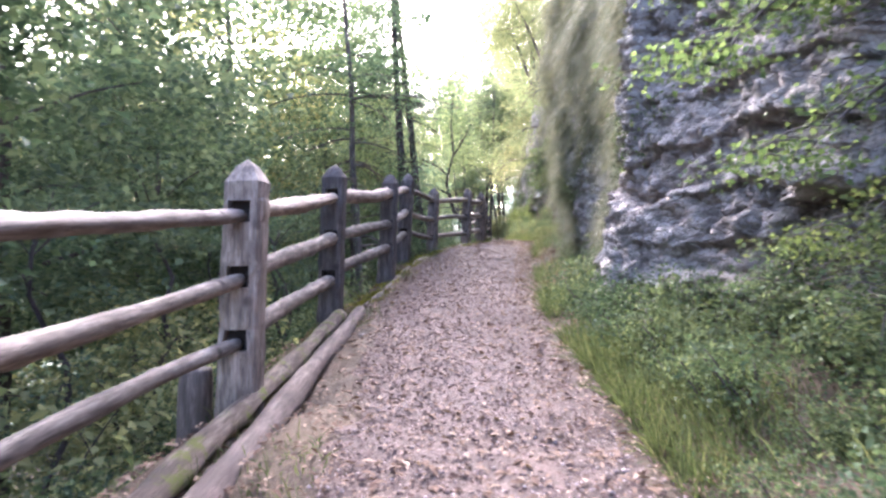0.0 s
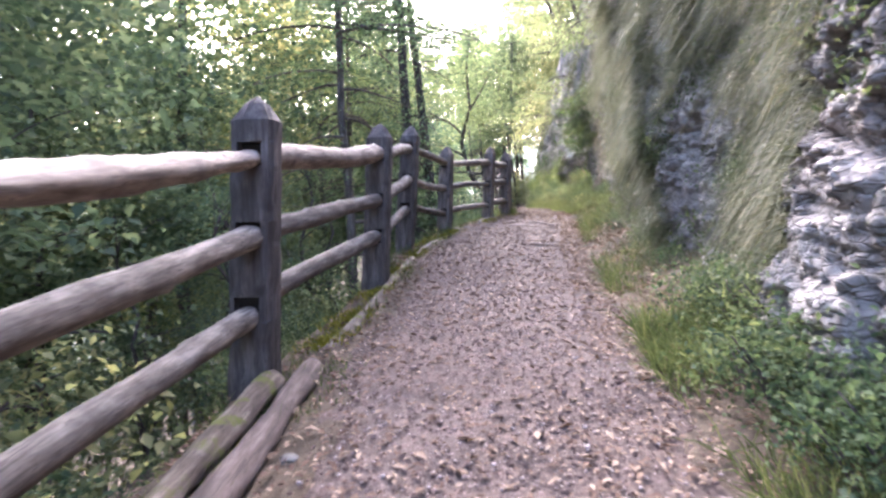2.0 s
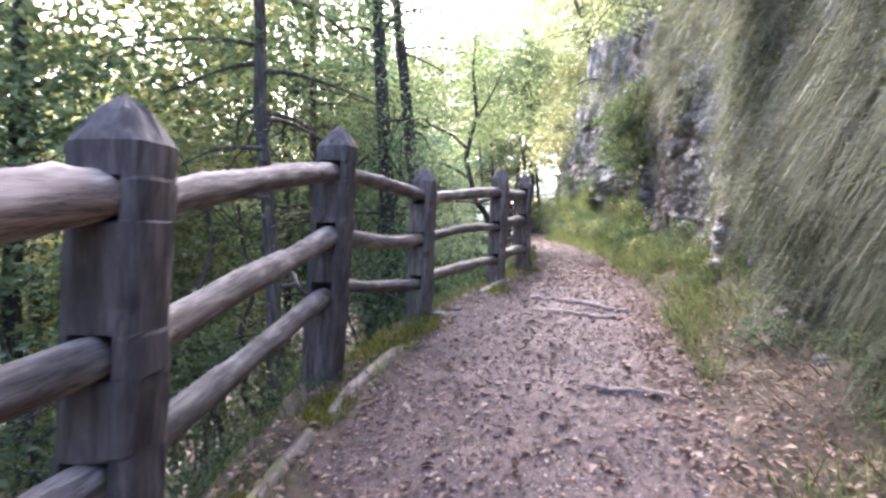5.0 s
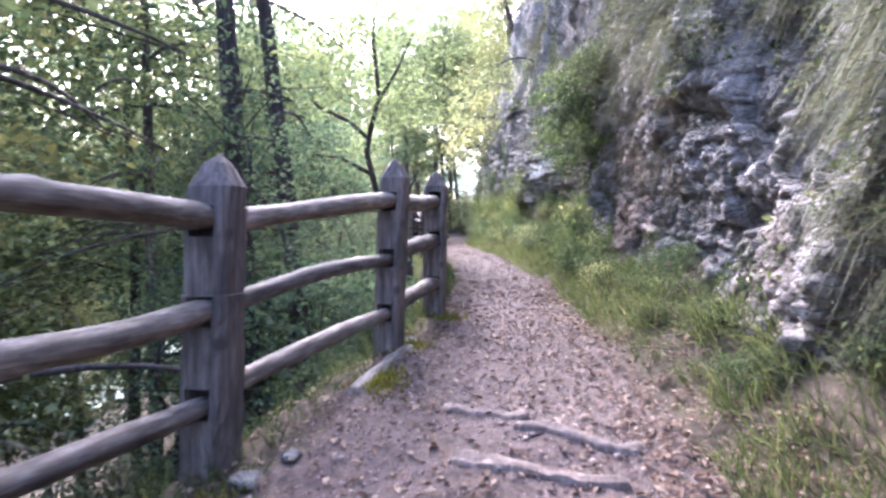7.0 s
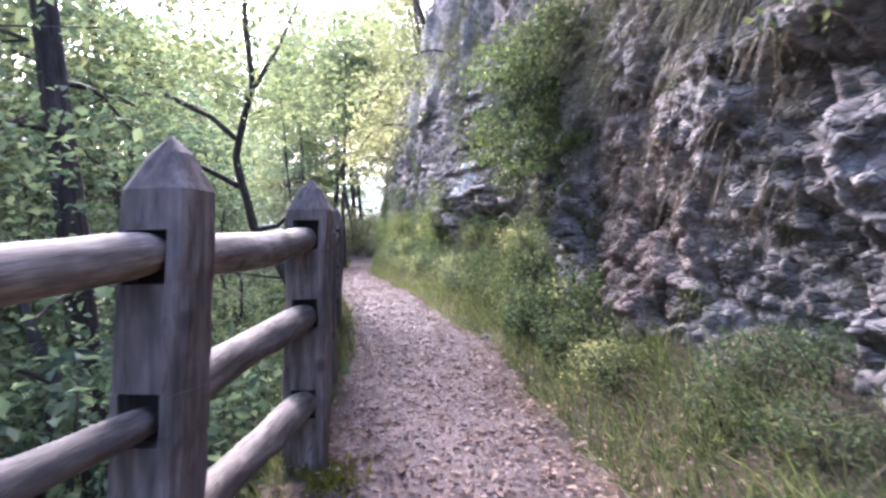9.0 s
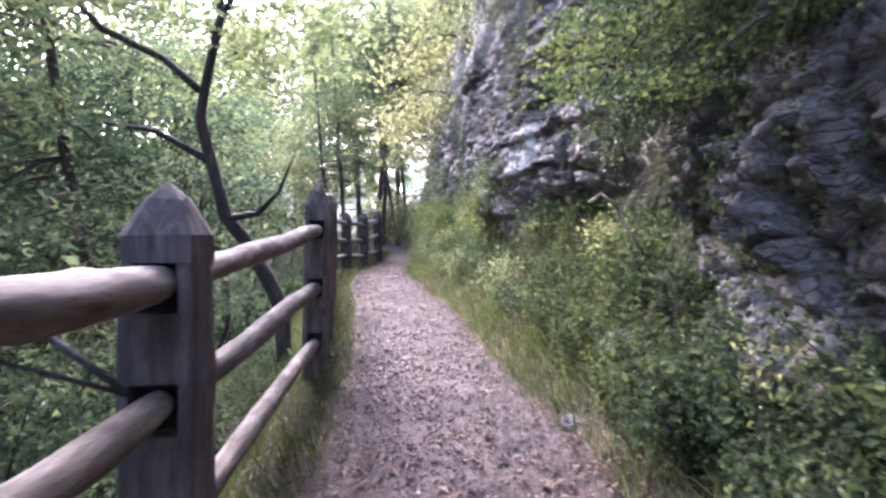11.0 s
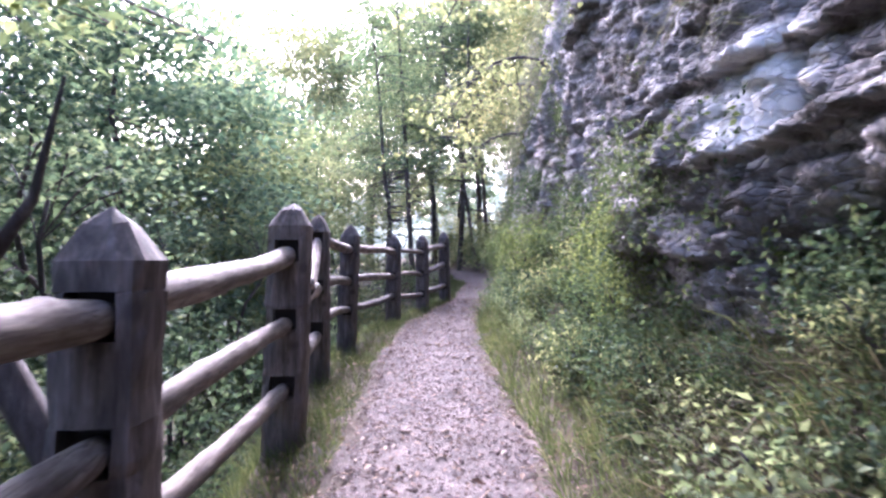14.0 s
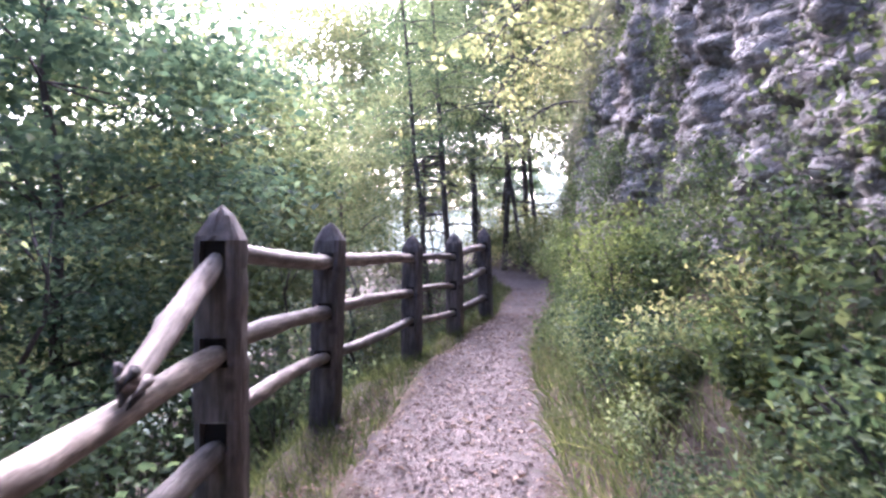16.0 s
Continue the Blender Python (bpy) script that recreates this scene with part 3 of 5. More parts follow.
def rail_mesh(a, b, radius, seed, split=False):
    """A debarked, knotty log from a to b, a little bowed; split ones are flatter and torn."""
    rng = np.random.default_rng(seed)
    a, b = Vector(a), Vector(b)
    length = (b - a).length
    n, sides = max(34, int(length * 16)), 14
    d = (b - a).normalized()
    s = d.cross(Vector((0, 0, 1))).normalized()
    up = s.cross(d)
    u = np.linspace(0, 1, n)
    bow = rng.normal() * 0.016
    th = np.linspace(0, 2 * np.pi, sides, endpoint=False)
    T, A = np.meshgrid(u, th, indexing="ij")
    r = radius * (1 + rng.normal() * 0.06) * (1 + 0.10 * nz(T * length * 2.2, seed, 0, seed) + 0.05 * nz(np.cos(A) * 2, np.sin(A) * 2, T * length * 6, seed) + rng.uniform(-0.12, 0.12) * (T - 0.5))
    for _ in range(int(rng.integers(2, 5) + length)):
        kt, ka = rng.uniform(0.08, 0.92), rng.uniform(0, 6.28)
        r = r + radius * 0.22 * np.exp(-(((T - kt) * length / 0.045) ** 2) - (np.angle(np.exp(1j * (A - ka))) / 0.45) ** 2)
    if split:
        flat = np.sin(A) > 0.15
        r = np.where(flat, r * (0.78 + 0.10 * nz(T * length * 5, A, 0, seed + 3)), r * (1 + 0.12 * nz(T * length * 4, A * 1.5, 0, seed + 4)))
    if split:
        r = r * (1 + 0.2 * nz(T * length * 3.1, 2.5, seed, seed + 5) + 0.09 * nz(T * length * 9, A * 2, seed, seed + 6))
    ends = np.clip(np.minimum(T, 1 - T) * length / 0.10, 0, 1)
    r = r * (0.84 + 0.16 * ends**0.5)
    sag = bow * np.sin(np.pi * T) + 0.012 * nz(T * length * 1.4, 5.5, seed, seed)
    side = 0.012 * nz(T * length * 1.2, 9.5, seed, seed + 9)
    C = np.array(a)[None, None] + T[..., None] * np.array(b - a)[None, None]
    V = C + (r * np.cos(A) + side)[..., None] * np.array(s) + (r * np.sin(A) * 0.95 + sag)[..., None] * np.array(up)
    V = V.reshape(-1, 3)
    i = (np.arange(n - 1)[:, None] * sides + np.arange(sides)[None]).ravel()
    j = (np.arange(n - 1)[:, None] * sides + (np.arange(sides)[None] + 1) % sides).ravel()
    F = [np.stack([i, i + sides, j + sides, j], 1)]
    e = np.arange(0, sides, 2)
    V = np.concatenate([V, C[0, :1] - 0.004 * np.array(d), C[-1, :1] + 0.004 * np.array(d)])
    k = n * sides
    F.append(np.stack([np.full(len(e), k), e, e + 1, (e + 2) % sides], 1))
    t = (n - 1) * sides
    F.append(np.stack([np.full(len(e), k + 1), t + (e + 2) % sides, t + e + 1, t + e], 1))
    # each log keeps its grain along its own axis
    m = Matrix((s, up, d)).transposed().to_4x4()
    m.translation = a
    inv = m.inverted()
    V = V @ np.array(inv.to_3x3()).T + np.array(inv.translation)
    return V, np.concatenate(F), m


def build_fence():
    fence = tagged(new("fence"), "weathered post and rail fence of rough dark logs, one rail broken", "fence")
    fence.location = POSTS[2][:3]
    base = Matrix.Translation(fence.location).inverted()
    for i, (x, y, zb, zt, lean, wide) in enumerate(POSTS):
        q, r = POSTS[max(i - 1, 0)], POSTS[min(i + 1, len(POSTS) - 1)]
        along = math.atan2(r[1] - q[1], r[0] - q[0])
        before, after = RAIL_TO[max(i - 1, 0)], RAIL_FROM[min(i, len(RAIL_FROM) - 1)]
        if i == 0 or i == len(POSTS) - 1:
            before = after = after if i == 0 else before
        fracs = [((a + b) / 2 - zb) / (zt - zb) for a, b in zip(before, after)]
        me = post_mesh(zt - zb, 100 + i, along, fracs, wide)
        me.materials.append(WOOD_PALE if i < PALE_POSTS else WOOD_DARK)
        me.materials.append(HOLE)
        tilt = Matrix(((1, 0, lean / (zt - zb), 0), (0, 1, 0, 0), (0, 0, 1, 0), (0, 0, 0, 1)))
        me.transform(tilt)
        p = part("post", me, fence)
        p.matrix_local = base @ Matrix.Translation((x, y, zb))
    for i in range(len(POSTS) - 1):
        p, q = POSTS[i], POSTS[i + 1]
        for j in range(3):
            za, zb = RAIL_FROM[i][j], RAIL_TO[i][j]
            a = Vector((p[0] + p[4] * (za - p[2]) / (p[3] - p[2]), p[1], za))
            b = Vector((q[0] + q[4] * (zb - q[2]) / (q[3] - q[2]), q[1], zb))
            label = ""
            d = (b - a).normalized()
            a, b = a + d * 0.05, b - d * 0.05
            if j == 0 and i == 12:
                a, label = Vector((1.31, 24.53, 2.94)), "pale broken rail hanging from its post"
            V, F, m = rail_mesh(a, b, RAIL_RADIUS[i] * (1.06 if j == 0 else 0.97), 300 + i * 3 + j, j == 0 and i in (0, 1, 2, 12))
            o = part("rail", mesh_of("rail", V, F, WOOD_PALE if (j == 0 and i < 4) or label else WOOD_RAIL, True), fence, label)
            o.matrix_local = base @ m
            if label:
                for k in range(6):
                    g = random.Random(900 + k)
                    ang, rad = k * 1.05, g.uniform(0.02, 0.05)
                    p0 = np.array([rad * math.cos(ang), rad * math.sin(ang), 0.02])
                    p1 = p0 + np.array([g.uniform(-0.012, 0.012), g.uniform(-0.02, 0.01), -g.uniform(0.04, 0.11)])
                    V, F = tubes([np.c_[np.linspace(p0, p1, 4), np.linspace(0.018, 0.003, 4)]], 6, 0.1, k)
                    part("splinter", mesh_of("splinter", V, F, HOLE if k % 2 else WOOD_DARK), o)


def lying_log(name, label, a, b, radius, seed, mat, category="log", split=False):
    V, F, m = rail_mesh(a, b, radius, seed, split)
    o = new(name, mesh_of(name, V, F, mat, True))
    o.matrix_world = m
    return tagged(o, label, category)


def step_slab(a, b, width, seed):
    """A ragged flat timber bedded across the path."""
    n, m = 22, 7
    u, v = np.meshgrid(np.linspace(0, 1, n), np.linspace(-0.5, 0.5, m), indexing="ij")
    d = np.array([b[0] - a[0], b[1] - a[1]])
    s = np.array([-d[1], d[0]]) / np.hypot(*d)
    w = width * (0.75 + 0.35 * nz(u * 5, seed, 0, seed) + 0.25 * nz(u * 14, v * 3, 0, seed + 1))
    off = v * w + 0.03 * nz(u * 3, 7.5, 0, seed)
    X, Y = a[0] + d[0] * u + s[0] * off, a[1] + d[1] * u + s[1] * off
    rim = np.clip((0.5 - np.abs(v)) / 0.17, 0, 1) * np.clip(np.minimum(u, 1 - u) / 0.04, 0, 1)
    Z = ground_z(X, Y) - 0.03 + 0.065 * rim**0.5 + 0.012 * nz(u * 11, v * 5, 0, seed + 2)
    o = new("step_timber", mesh_of("step_timber", np.stack([X, Y, Z], -1).reshape(-1, 3), grid_faces(n, m), WOOD_STEP, True))
    return tagged(o, "worn ragged timber bedded across the path as a step", "step", "steps in the path")


def loose_stone(x, y, r, seed):
    bm = bmesh.new()
    bmesh.ops.create_icosphere(bm, subdivisions=2, radius=r)
    for v in bm.verts:
        v.co *= 1 + 0.35 * noise.noise(v.co / r * 1.3 + Vector((seed, 0, 0)))
        v.co.z *= 0.6
    me = bpy.data.meshes.new("stone")
    bm.to_mesh(me)
    bm.free()
    me.materials.append(ROCK)
    o = new("stone", me)
    o.location = on_ground(x, y, r * 0.25)
    return tagged(o, "small pale rough stone lying on the ground", "stone", "loose stones")


def dead_twig():
    p = [(3.02, 19.8, 3.06, 0.007), (3.06, 19.72, 3.10, 0.008), (3.12, 19.66, 3.03, 0.009), (3.17, 19.62, 2.9, 0.010), (3.24, 19.6, 2.75, 0.010)]
    V, F = tubes([np.array(p)], 6, 0.03, 5)
    tagged(new("dead_twig", mesh_of("dead_twig", V, F, WOOD_PALE, True)), "pale bent dead twig sticking out of the cliff plants", "twig")


def on_ground(x, y, lift=0.0):
    return (x, y, float(ground_z(x, y)) + lift)


def build_logs():
    lying_log("edging_log", "split grey log edging the path beneath the fence", on_ground(-0.36, 0.6, 0.08), on_ground(-0.34, 8.0, 0.07), 0.07, 700, WOOD_MOSS, split=True)
    lying_log("edging_log", "weathered brown log half sunk beside the path", on_ground(-0.14, 0.8, 0.02), on_ground(-0.19, 8.2, 0.02), 0.075, 710, WOOD_STEP, split=True)
    lying_log("mossy_log", "mossy rotten log edging the path under the fence", on_ground(-0.18, 8.5, 0.0), on_ground(0.0, 11.6, 0.0), 0.06, 720, WOOD_MOSS, split=True)
    lying_log("mossy_log", "mossy rotten log edging the path under the fence", on_ground(0.04, 11.8, 0.0), on_ground(0.22, 12.9, 0.0), 0.055, 721, WOOD_MOSS, split=True)
    lying_log("edging_log", "short grey log wedged against a fence post", on_ground(0.74, 14.6, -0.01), on_ground(1.0, 15.45, 0.0), 0.05, 722, WOOD_RAIL)
    for k, (a, b, w) in enumerate([((1.12, 13.80), (1.76, 13.55), 0.15), ((1.14, 14.28), (1.52, 14.15), 0.10), ((1.42, 14.08), (1.90, 13.82), 0.11), ((1.25, 12.1), (1.7, 12.0), 0.06)]):
        step_slab(a, b, w, 730 + k)
    for k, (x, y, r) in enumerate([(0.42, 13.75, 0.06), (0.55, 13.9, 0.04), (1.02, 15.9, 0.05), (-0.02, 7.2, 0.04), (2.55, 12.6, 0.07), (2.35, 11.9, 0.05), (2.75, 19.3, 0.06), (2.15, 9.4, 0.05), (3.0, 21.6, 0.07)]):
        loose_stone(x, y, r, 760 + k)
    s = lying_log("stump", "short dark stump beside a fence post", on_ground(-0.66, 5.55, -0.1), (-0.65, 5.57, 0.93), 0.10, 741, WOOD_DARK, "stump")


# ---- trees ----
def crown_points(rng, centre, radii, clumps, per, spread, flat=0.35):
    c = rng.normal(size=(clumps, 3))
    c /= np.linalg.norm(c, axis=1)[:, None]
    c = np.asarray(centre) + c * (rng.uniform(0.25, 1, clumps) ** 0.5)[:, None] * np.asarray(radii)
    k = np.repeat(np.arange(clumps), per)
    return c, c[k] + rng.normal(size=(len(k), 3)) * np.array([spread, spread, spread * flat]) - np.array([0, 0, 0.12]) * rng.uniform(0, 1, len(k))[:, None] ** 2


def broadleaf(name, label, seed, height, radius, bole, bark, leaf, clumps=120, per=75, size=0.10, crook=0.35, boughs=0):
    """A crooked trunk with limbs to its leaf clumps."""
    rng = np.random.default_rng(seed)
    tree = tagged(new(name), label, "tree", "broadleaf trees of the wood")
    u = np.linspace(0, 1, 12)
    wx, wy = (np.cumsum(rng.normal(size=12)) * crook * 0.16 for _ in range(2))
    trunk = np.stack([wx - wx[0], wy - wy[0], u * height * 0.92 - 0.4, bole * (1 - u) ** 0.8 * 1.0 + 0.012], 1)
    trunk[0, 3] *= 1.35
    c, pts = crown_points(rng, (trunk[8, 0], trunk[8, 1], height * 0.66), (radius, radius, height * 0.36), clumps, per, radius * 0.13 + 0.08)
    limbs = []
    for k in range(0, clumps, max(1, clumps // (boughs or 26))):
        at = int(np.clip(np.searchsorted(trunk[:, 2], c[k, 2] - 0.35 * np.hypot(*(c[k, :2] - trunk[8, :2]))), 3, 10))
        s, e = trunk[at, :3], c[k]
        m = (s + e) / 2 + rng.normal(size=3) * 0.12 * radius * 0.5 + np.array([0, 0, 0.12])
        r0 = trunk[at, 3] * rng.uniform(0.28, 0.5)
        w = np.linspace(0, 1, 6)[:, None]
        line = (1 - w) ** 2 * s + 2 * w * (1 - w) * m + w**2 * e
        limbs.append(np.c_[line, np.linspace(r0, 0.006, 6)])
    V, F = tubes([trunk], 12, 0.04, seed)
    if boughs:
        for line in limbs:
            V2, F2 = tubes([line], 5, 0.03, seed, False)
            part("branch", mesh_of("branch", V2, F2, bark, True), tree)
    else:
        V2, F2 = tubes(limbs, 5, 0.03, seed, False)
        V, F = np.concatenate([V, V2]), np.concatenate([F, F2 + len(V)])
    part("trunk", mesh_of("trunk", V, F, bark, True), tree)
    V, F = leaves(pts, size, rng, 0.55, 0.68)
    part("crown", mesh_of("crown", V, F, leaf), tree)
    return tree


def conifer(name, label, seed, height, bole, bark, leaf, first=0.35, dense=1.0):
    """A straight trunk with dead twigs below and thin drooping sprays above."""
    rng = np.random.default_rng(seed)
    tree = tagged(new(name), label, "tree", "conifers of the wood")
    u = np.linspace(0, 1, 14)
    sway = np.cumsum(rng.normal(size=14)) * 0.02
    trunk = np.stack([sway, sway * 0.5, u * height - 0.5, bole * (1 - u) ** 0.85 + 0.012], 1)
    trunk[0, 3] *= 1.4
    limbs, pts = [], []
    for k in range(int(64 * dense)):
        h = rng.uniform(0.12, 0.97)
        az, z = rng.uniform(0, 6.28), h * height
        live = h > first
        L = (0.30 * height * (1 - h) ** 0.7 + 0.4) * rng.uniform(0.5, 1.0) * (1 if live else 0.55)
        w = np.linspace(0, 1, 7)
        line = np.stack([np.cos(az) * L * w + 0.05 * np.sin(5 * w + k), np.sin(az) * L * w + 0.05 * np.cos(4 * w + k), z + 0.12 * L * w - 0.32 * L * w**2, 0.008 + (0.012 + 0.010 * (1 - h)) * (1 - w)], 1)
        line[:, 0] += np.interp(z, trunk[:, 2], trunk[:, 0])
        limbs.append(line)
        if not live:
            for _ in range(3):
                b = line[rng.integers(2, 6), :3]
                e = b + rng.normal(size=3) * np.array([0.28, 0.28, 0.12])
                limbs.append(np.c_[np.linspace(b, e, 4), np.linspace(0.007, 0.003, 4)])
        else:
            n = int(150 * min(L, 2.4))
            a = rng.uniform(0.15, 1, n)
            q = np.stack([np.interp(a, w, line[:, i]) for i in range(3)], 1)
            pts.append(q + rng.normal(size=(n, 3)) * np.array([0.20, 0.20, 0.07]) * (0.5 + 0.5 * L))
    V, F = tubes([trunk], 14, 0.03, seed)
    part("trunk", mesh_of("trunk", V, F, bark, True), tree)
    for line in limbs[::2]:
        V, F = tubes([line], 5, 0.02, seed)
        part("branch", mesh_of("branch", V, F, bark, True), tree)
    V, F = leaves(np.concatenate(pts), 0.10, rng, 0.5, 0.30)
    part("crown", mesh_of("crown", V, F, leaf), tree)
    return tree


def stand(tree, x, y, turn=0.0, scale=1.0, dz=0.0, z=None, tip=(0, 0), first=False):
    m = pose(x, y, (float(ground_z(x, y)) if z is None else z) + dz, tip[0], tip[1], 0) @ pose(0, 0, 0, 0, 0, turn)
    if first:
        tree.matrix_world = m @ Matrix.Scale(scale, 4)
        return tree
    c = copy_thing(tree, m)
    c.scale = (scale,) * 3
    return c


def build_trees():
    rng = random.Random(5)
    kinds = [
        broadleaf("beech_tree", "slender beech with layered deep green leaves on the slope", 11, 9.0, 2.3, 0.09, BARK_DARK, LEAF_DARK, 130, 150, 0.105),
        broadleaf("hazel_tree", "bushy young tree with mid-green leaves below the fence", 12, 7.0, 2.1, 0.06, BARK_GREY, LEAF_MID, 130, 150, 0.10),
        broadleaf("maple_tree", "tall thin tree with light yellow-green leaves", 13, 10.5, 2.6, 0.10, BARK_GREY, LEAF_LIGHT, 130, 130, 0.115),
        broadleaf("ash_tree", "tall slender tree with dark open foliage", 14, 12.0, 2.5, 0.11, BARK_DARK, LEAF_MID, 120, 130, 0.115),
    ]
    spots = [(-4.0, 1.6, 0), (-4.1, 5.0, 1), (-3.9, 8.4, 0), (-4.0, 11.8, 1), (-5.6, 13.6, 0), (-3.8, 15.2, 3), (-5.0, 19.2, 1), (-3.4, 22.2, 0), (-3.4, 26.0, 1), (-2.8, 29.8, 0), (-2.4, 33.6, 1)]
    used = set()
    for x, y, k in spots:
        s = rng.uniform(0.9, 1.08) * (1.15 if y > 20 else 1)
        stand(kinds[k], x, y, rng.uniform(0, 360), s, first=k not in used)
        used.add(k)
    stand(kinds[2], -0.9, 36.0, 40, 0.62, first=True)
    for x0, n, lo, hi, s0 in [(-7.4, 7, 0, 38, 1.2), (-12.0, 7, 0, 48, 1.6), (-18.0, 6, 2, 62, 2.0)]:
        for i in range(n):
            y = lo + (hi - lo) * (i + 0.5) / n + rng.uniform(-1.4, 1.4)
            x = x0 + rng.uniform(-1.3, 1.3)
            stand(kinds[rng.choice([0, 1, 1, 3, 2, 2])], x, y, rng.uniform(0, 360), rng.uniform(0.88, 1.15) * s0)
    # mostly the light-leaved kind this far off: haze put into the leaf colour
    for x, y, k, s in [(-5.2, 30.0, 3, 1.3), (-5.6, 35.0, 2, 1.4), (-6.8, 41.0, 1, 1.7), (-3.2, 39.0, 2, 0.85), (-3.8, 46, 2, 1.0), (0.2, 42.0, 2, 0.75), (1.6, 46.0, 2, 1.15), (-1.2, 50, 2, 1.1), (3.6, 50, 2, 1.3), (5.2, 46, 2, 1.1), (7.0, 53, 2, 1.5), (2.6, 56, 3, 1.5), (5.6, 40.5, 2, 0.85), (4.6, 37.6, 2, 0.55), (-4.8, 50.0, 2, 1.4), (-7.0, 56.0, 2, 1.8), (-2.2, 56.0, 2, 1.6), (-4.0, 52.0, 1, 0.8), (-0.6, 54.0, 1, 0.8), (1.4, 58.0, 1, 0.9), (3.6, 60.0, 1, 0.9), (-6.0, 47.0, 1, 0.8)]:
        stand(kinds[k], x, y, rng.uniform(0, 360), s)
    # on the brow of the cliff, reaching over the path
    for x, y, u, k, s, tipped in [(4.9, 17.0, 5.6, 2, 0.55, -18), (4.9, 21.0, 5.2, 2, 0.5, -18), (4.6, 25.0, 4.8, 2, 0.6, -24), (4.7, 29.0, 4.8, 2, 0.7, -22), (5.4, 34.0, 5, 2, 0.8, -12), (6.5, 39.0, 5, 2, 0.9, -14)]:
        stand(kinds[k], x, y, 0, s, z=float(path_z(y)) + u - 0.2, tip=(0, tipped))
    pine = conifer("pine_tree", "dark straight pine trunk with bare dead lower twigs", 31, 13.0, 0.115, BARK_DARK, LEAF_DARK, 0.45)
    stand(pine, -0.50, 17.8, 20, 1.0, first=True, tip=(0, -3.0))
    stand(pine, -0.12, 18.6, 140, 0.92, tip=(0, -5))
    larch = conifer("larch_tree", "thin reddish trunk with sparse feathery needles", 32, 10.5, 0.07, BARK_GREY, LEAF_MID, 0.4)
    stand(larch, -1.26, 14.8, 0, 1.0, first=True, tip=(0, -2))
    stand(larch, -2.2, 19.6, 80, 1.15)
    for x, y, s, lean in [(0.9, 37.5, 0.9, -5), (1.25, 38.6, 1.1, -3), (2.6, 43.5, 1.2, 3), (3.2, 42.5, 0.9, -8), (3.9, 46.0, 1.2, -4), (4.6, 44.0, 1.0, 5), (2.0, 49.0, 1.2, -9)]:
        stand(larch, x, y, rng.uniform(0, 360), s, tip=(0, lean))
    stand(larch, -1.15, 24.4, 60, 1.1, tip=(4, -6))
    sapling = broadleaf("sapling", "thin young tree with a few green leaves below the fence", 15, 3.4, 0.75, 0.022, BARK_DARK, LEAF_DARK, 44, 34, 0.05, 0.5, 8)
    for i in range(44):
        y = 2.5 + 0.72 * i + rng.uniform(-0.3, 0.3)
        x = float(fence_x(y)) - rng.uniform(1.4, 3.3)
        stand(sapling, x, y, rng.uniform(0, 360), rng.uniform(0.65, 1.2), tip=(rng.uniform(-6, 6), rng.uniform(-8, 4)), first=i == 0)
    crooked_tree()
    far_woods()


def crooked_tree():
    rng = np.random.default_rng(47)
    tree = tagged(new("crooked_tree"), "crooked dark forked tree leaning beside the fence", "tree")
    tree.location = (1.06, 22.4, 1.2)
    o = np.array([1.06, 22.4, 1.2])
    def limb(*pts):
        p = np.array(pts)
        w = np.linspace(0, len(p) - 1, 4 * len(p))
        return np.stack([np.interp(w, np.arange(len(p)), p[:, i]) - (o[i] if i < 3 else 0) for i in range(4)], 1)
    main = limb((1.08, 22.4, 1.0, 0.085), (1.02, 22.4, 2.3, 0.068), (0.73, 22.35, 2.87, 0.06), (0.55, 22.35, 3.1, 0.056), (0.44, 22.35, 3.56, 0.05), (0.34, 22.35, 3.98, 0.045), (0.42, 22.3, 4.35, 0.042), (0.58, 22.2, 4.9, 0.035), (0.5, 22.1, 5.8, 0.03), (0.6, 22, 6.8, 0.012))
    boughs = [limb((0.38, 22.35, 4.2, 0.036), (0.05, 22.3, 4.5, 0.03), (-0.43, 22.2, 4.72, 0.03), (-0.9, 22.1, 5.3, 0.012)), limb((0.56, 22.35, 3.08, 0.034), (0.85, 22.2, 3.12, 0.026), (1.05, 22.1, 3.3, 0.016), (1.2, 22.0, 3.62, 0.005)),
              limb((0.42, 22.35, 3.6, 0.04), (-0.1, 22.5, 3.9, 0.025), (-0.6, 22.7, 4.0, 0.01)), limb((0.5, 22.2, 4.7, 0.035), (0.9, 22.0, 5.3, 0.02), (1.2, 21.8, 5.9, 0.01))]
    V, F = tubes([main], 12, 0.05, 3)
    part("trunk", mesh_of("trunk", V, F, BARK_DARK, True), tree)
    for b in boughs:
        V, F = tubes([b], 8, 0.04, 4)
        part("branch", mesh_of("branch", V, F, BARK_DARK, True), tree)
    _, pts = crown_points(rng, (-0.7, 0.0, 4.3), (1.7, 1.5, 1.5), 70, 70, 0.28)
    V, F = leaves(pts, 0.095, rng)
    part("crown", mesh_of("crown", V, F, LEAF_MID), tree)


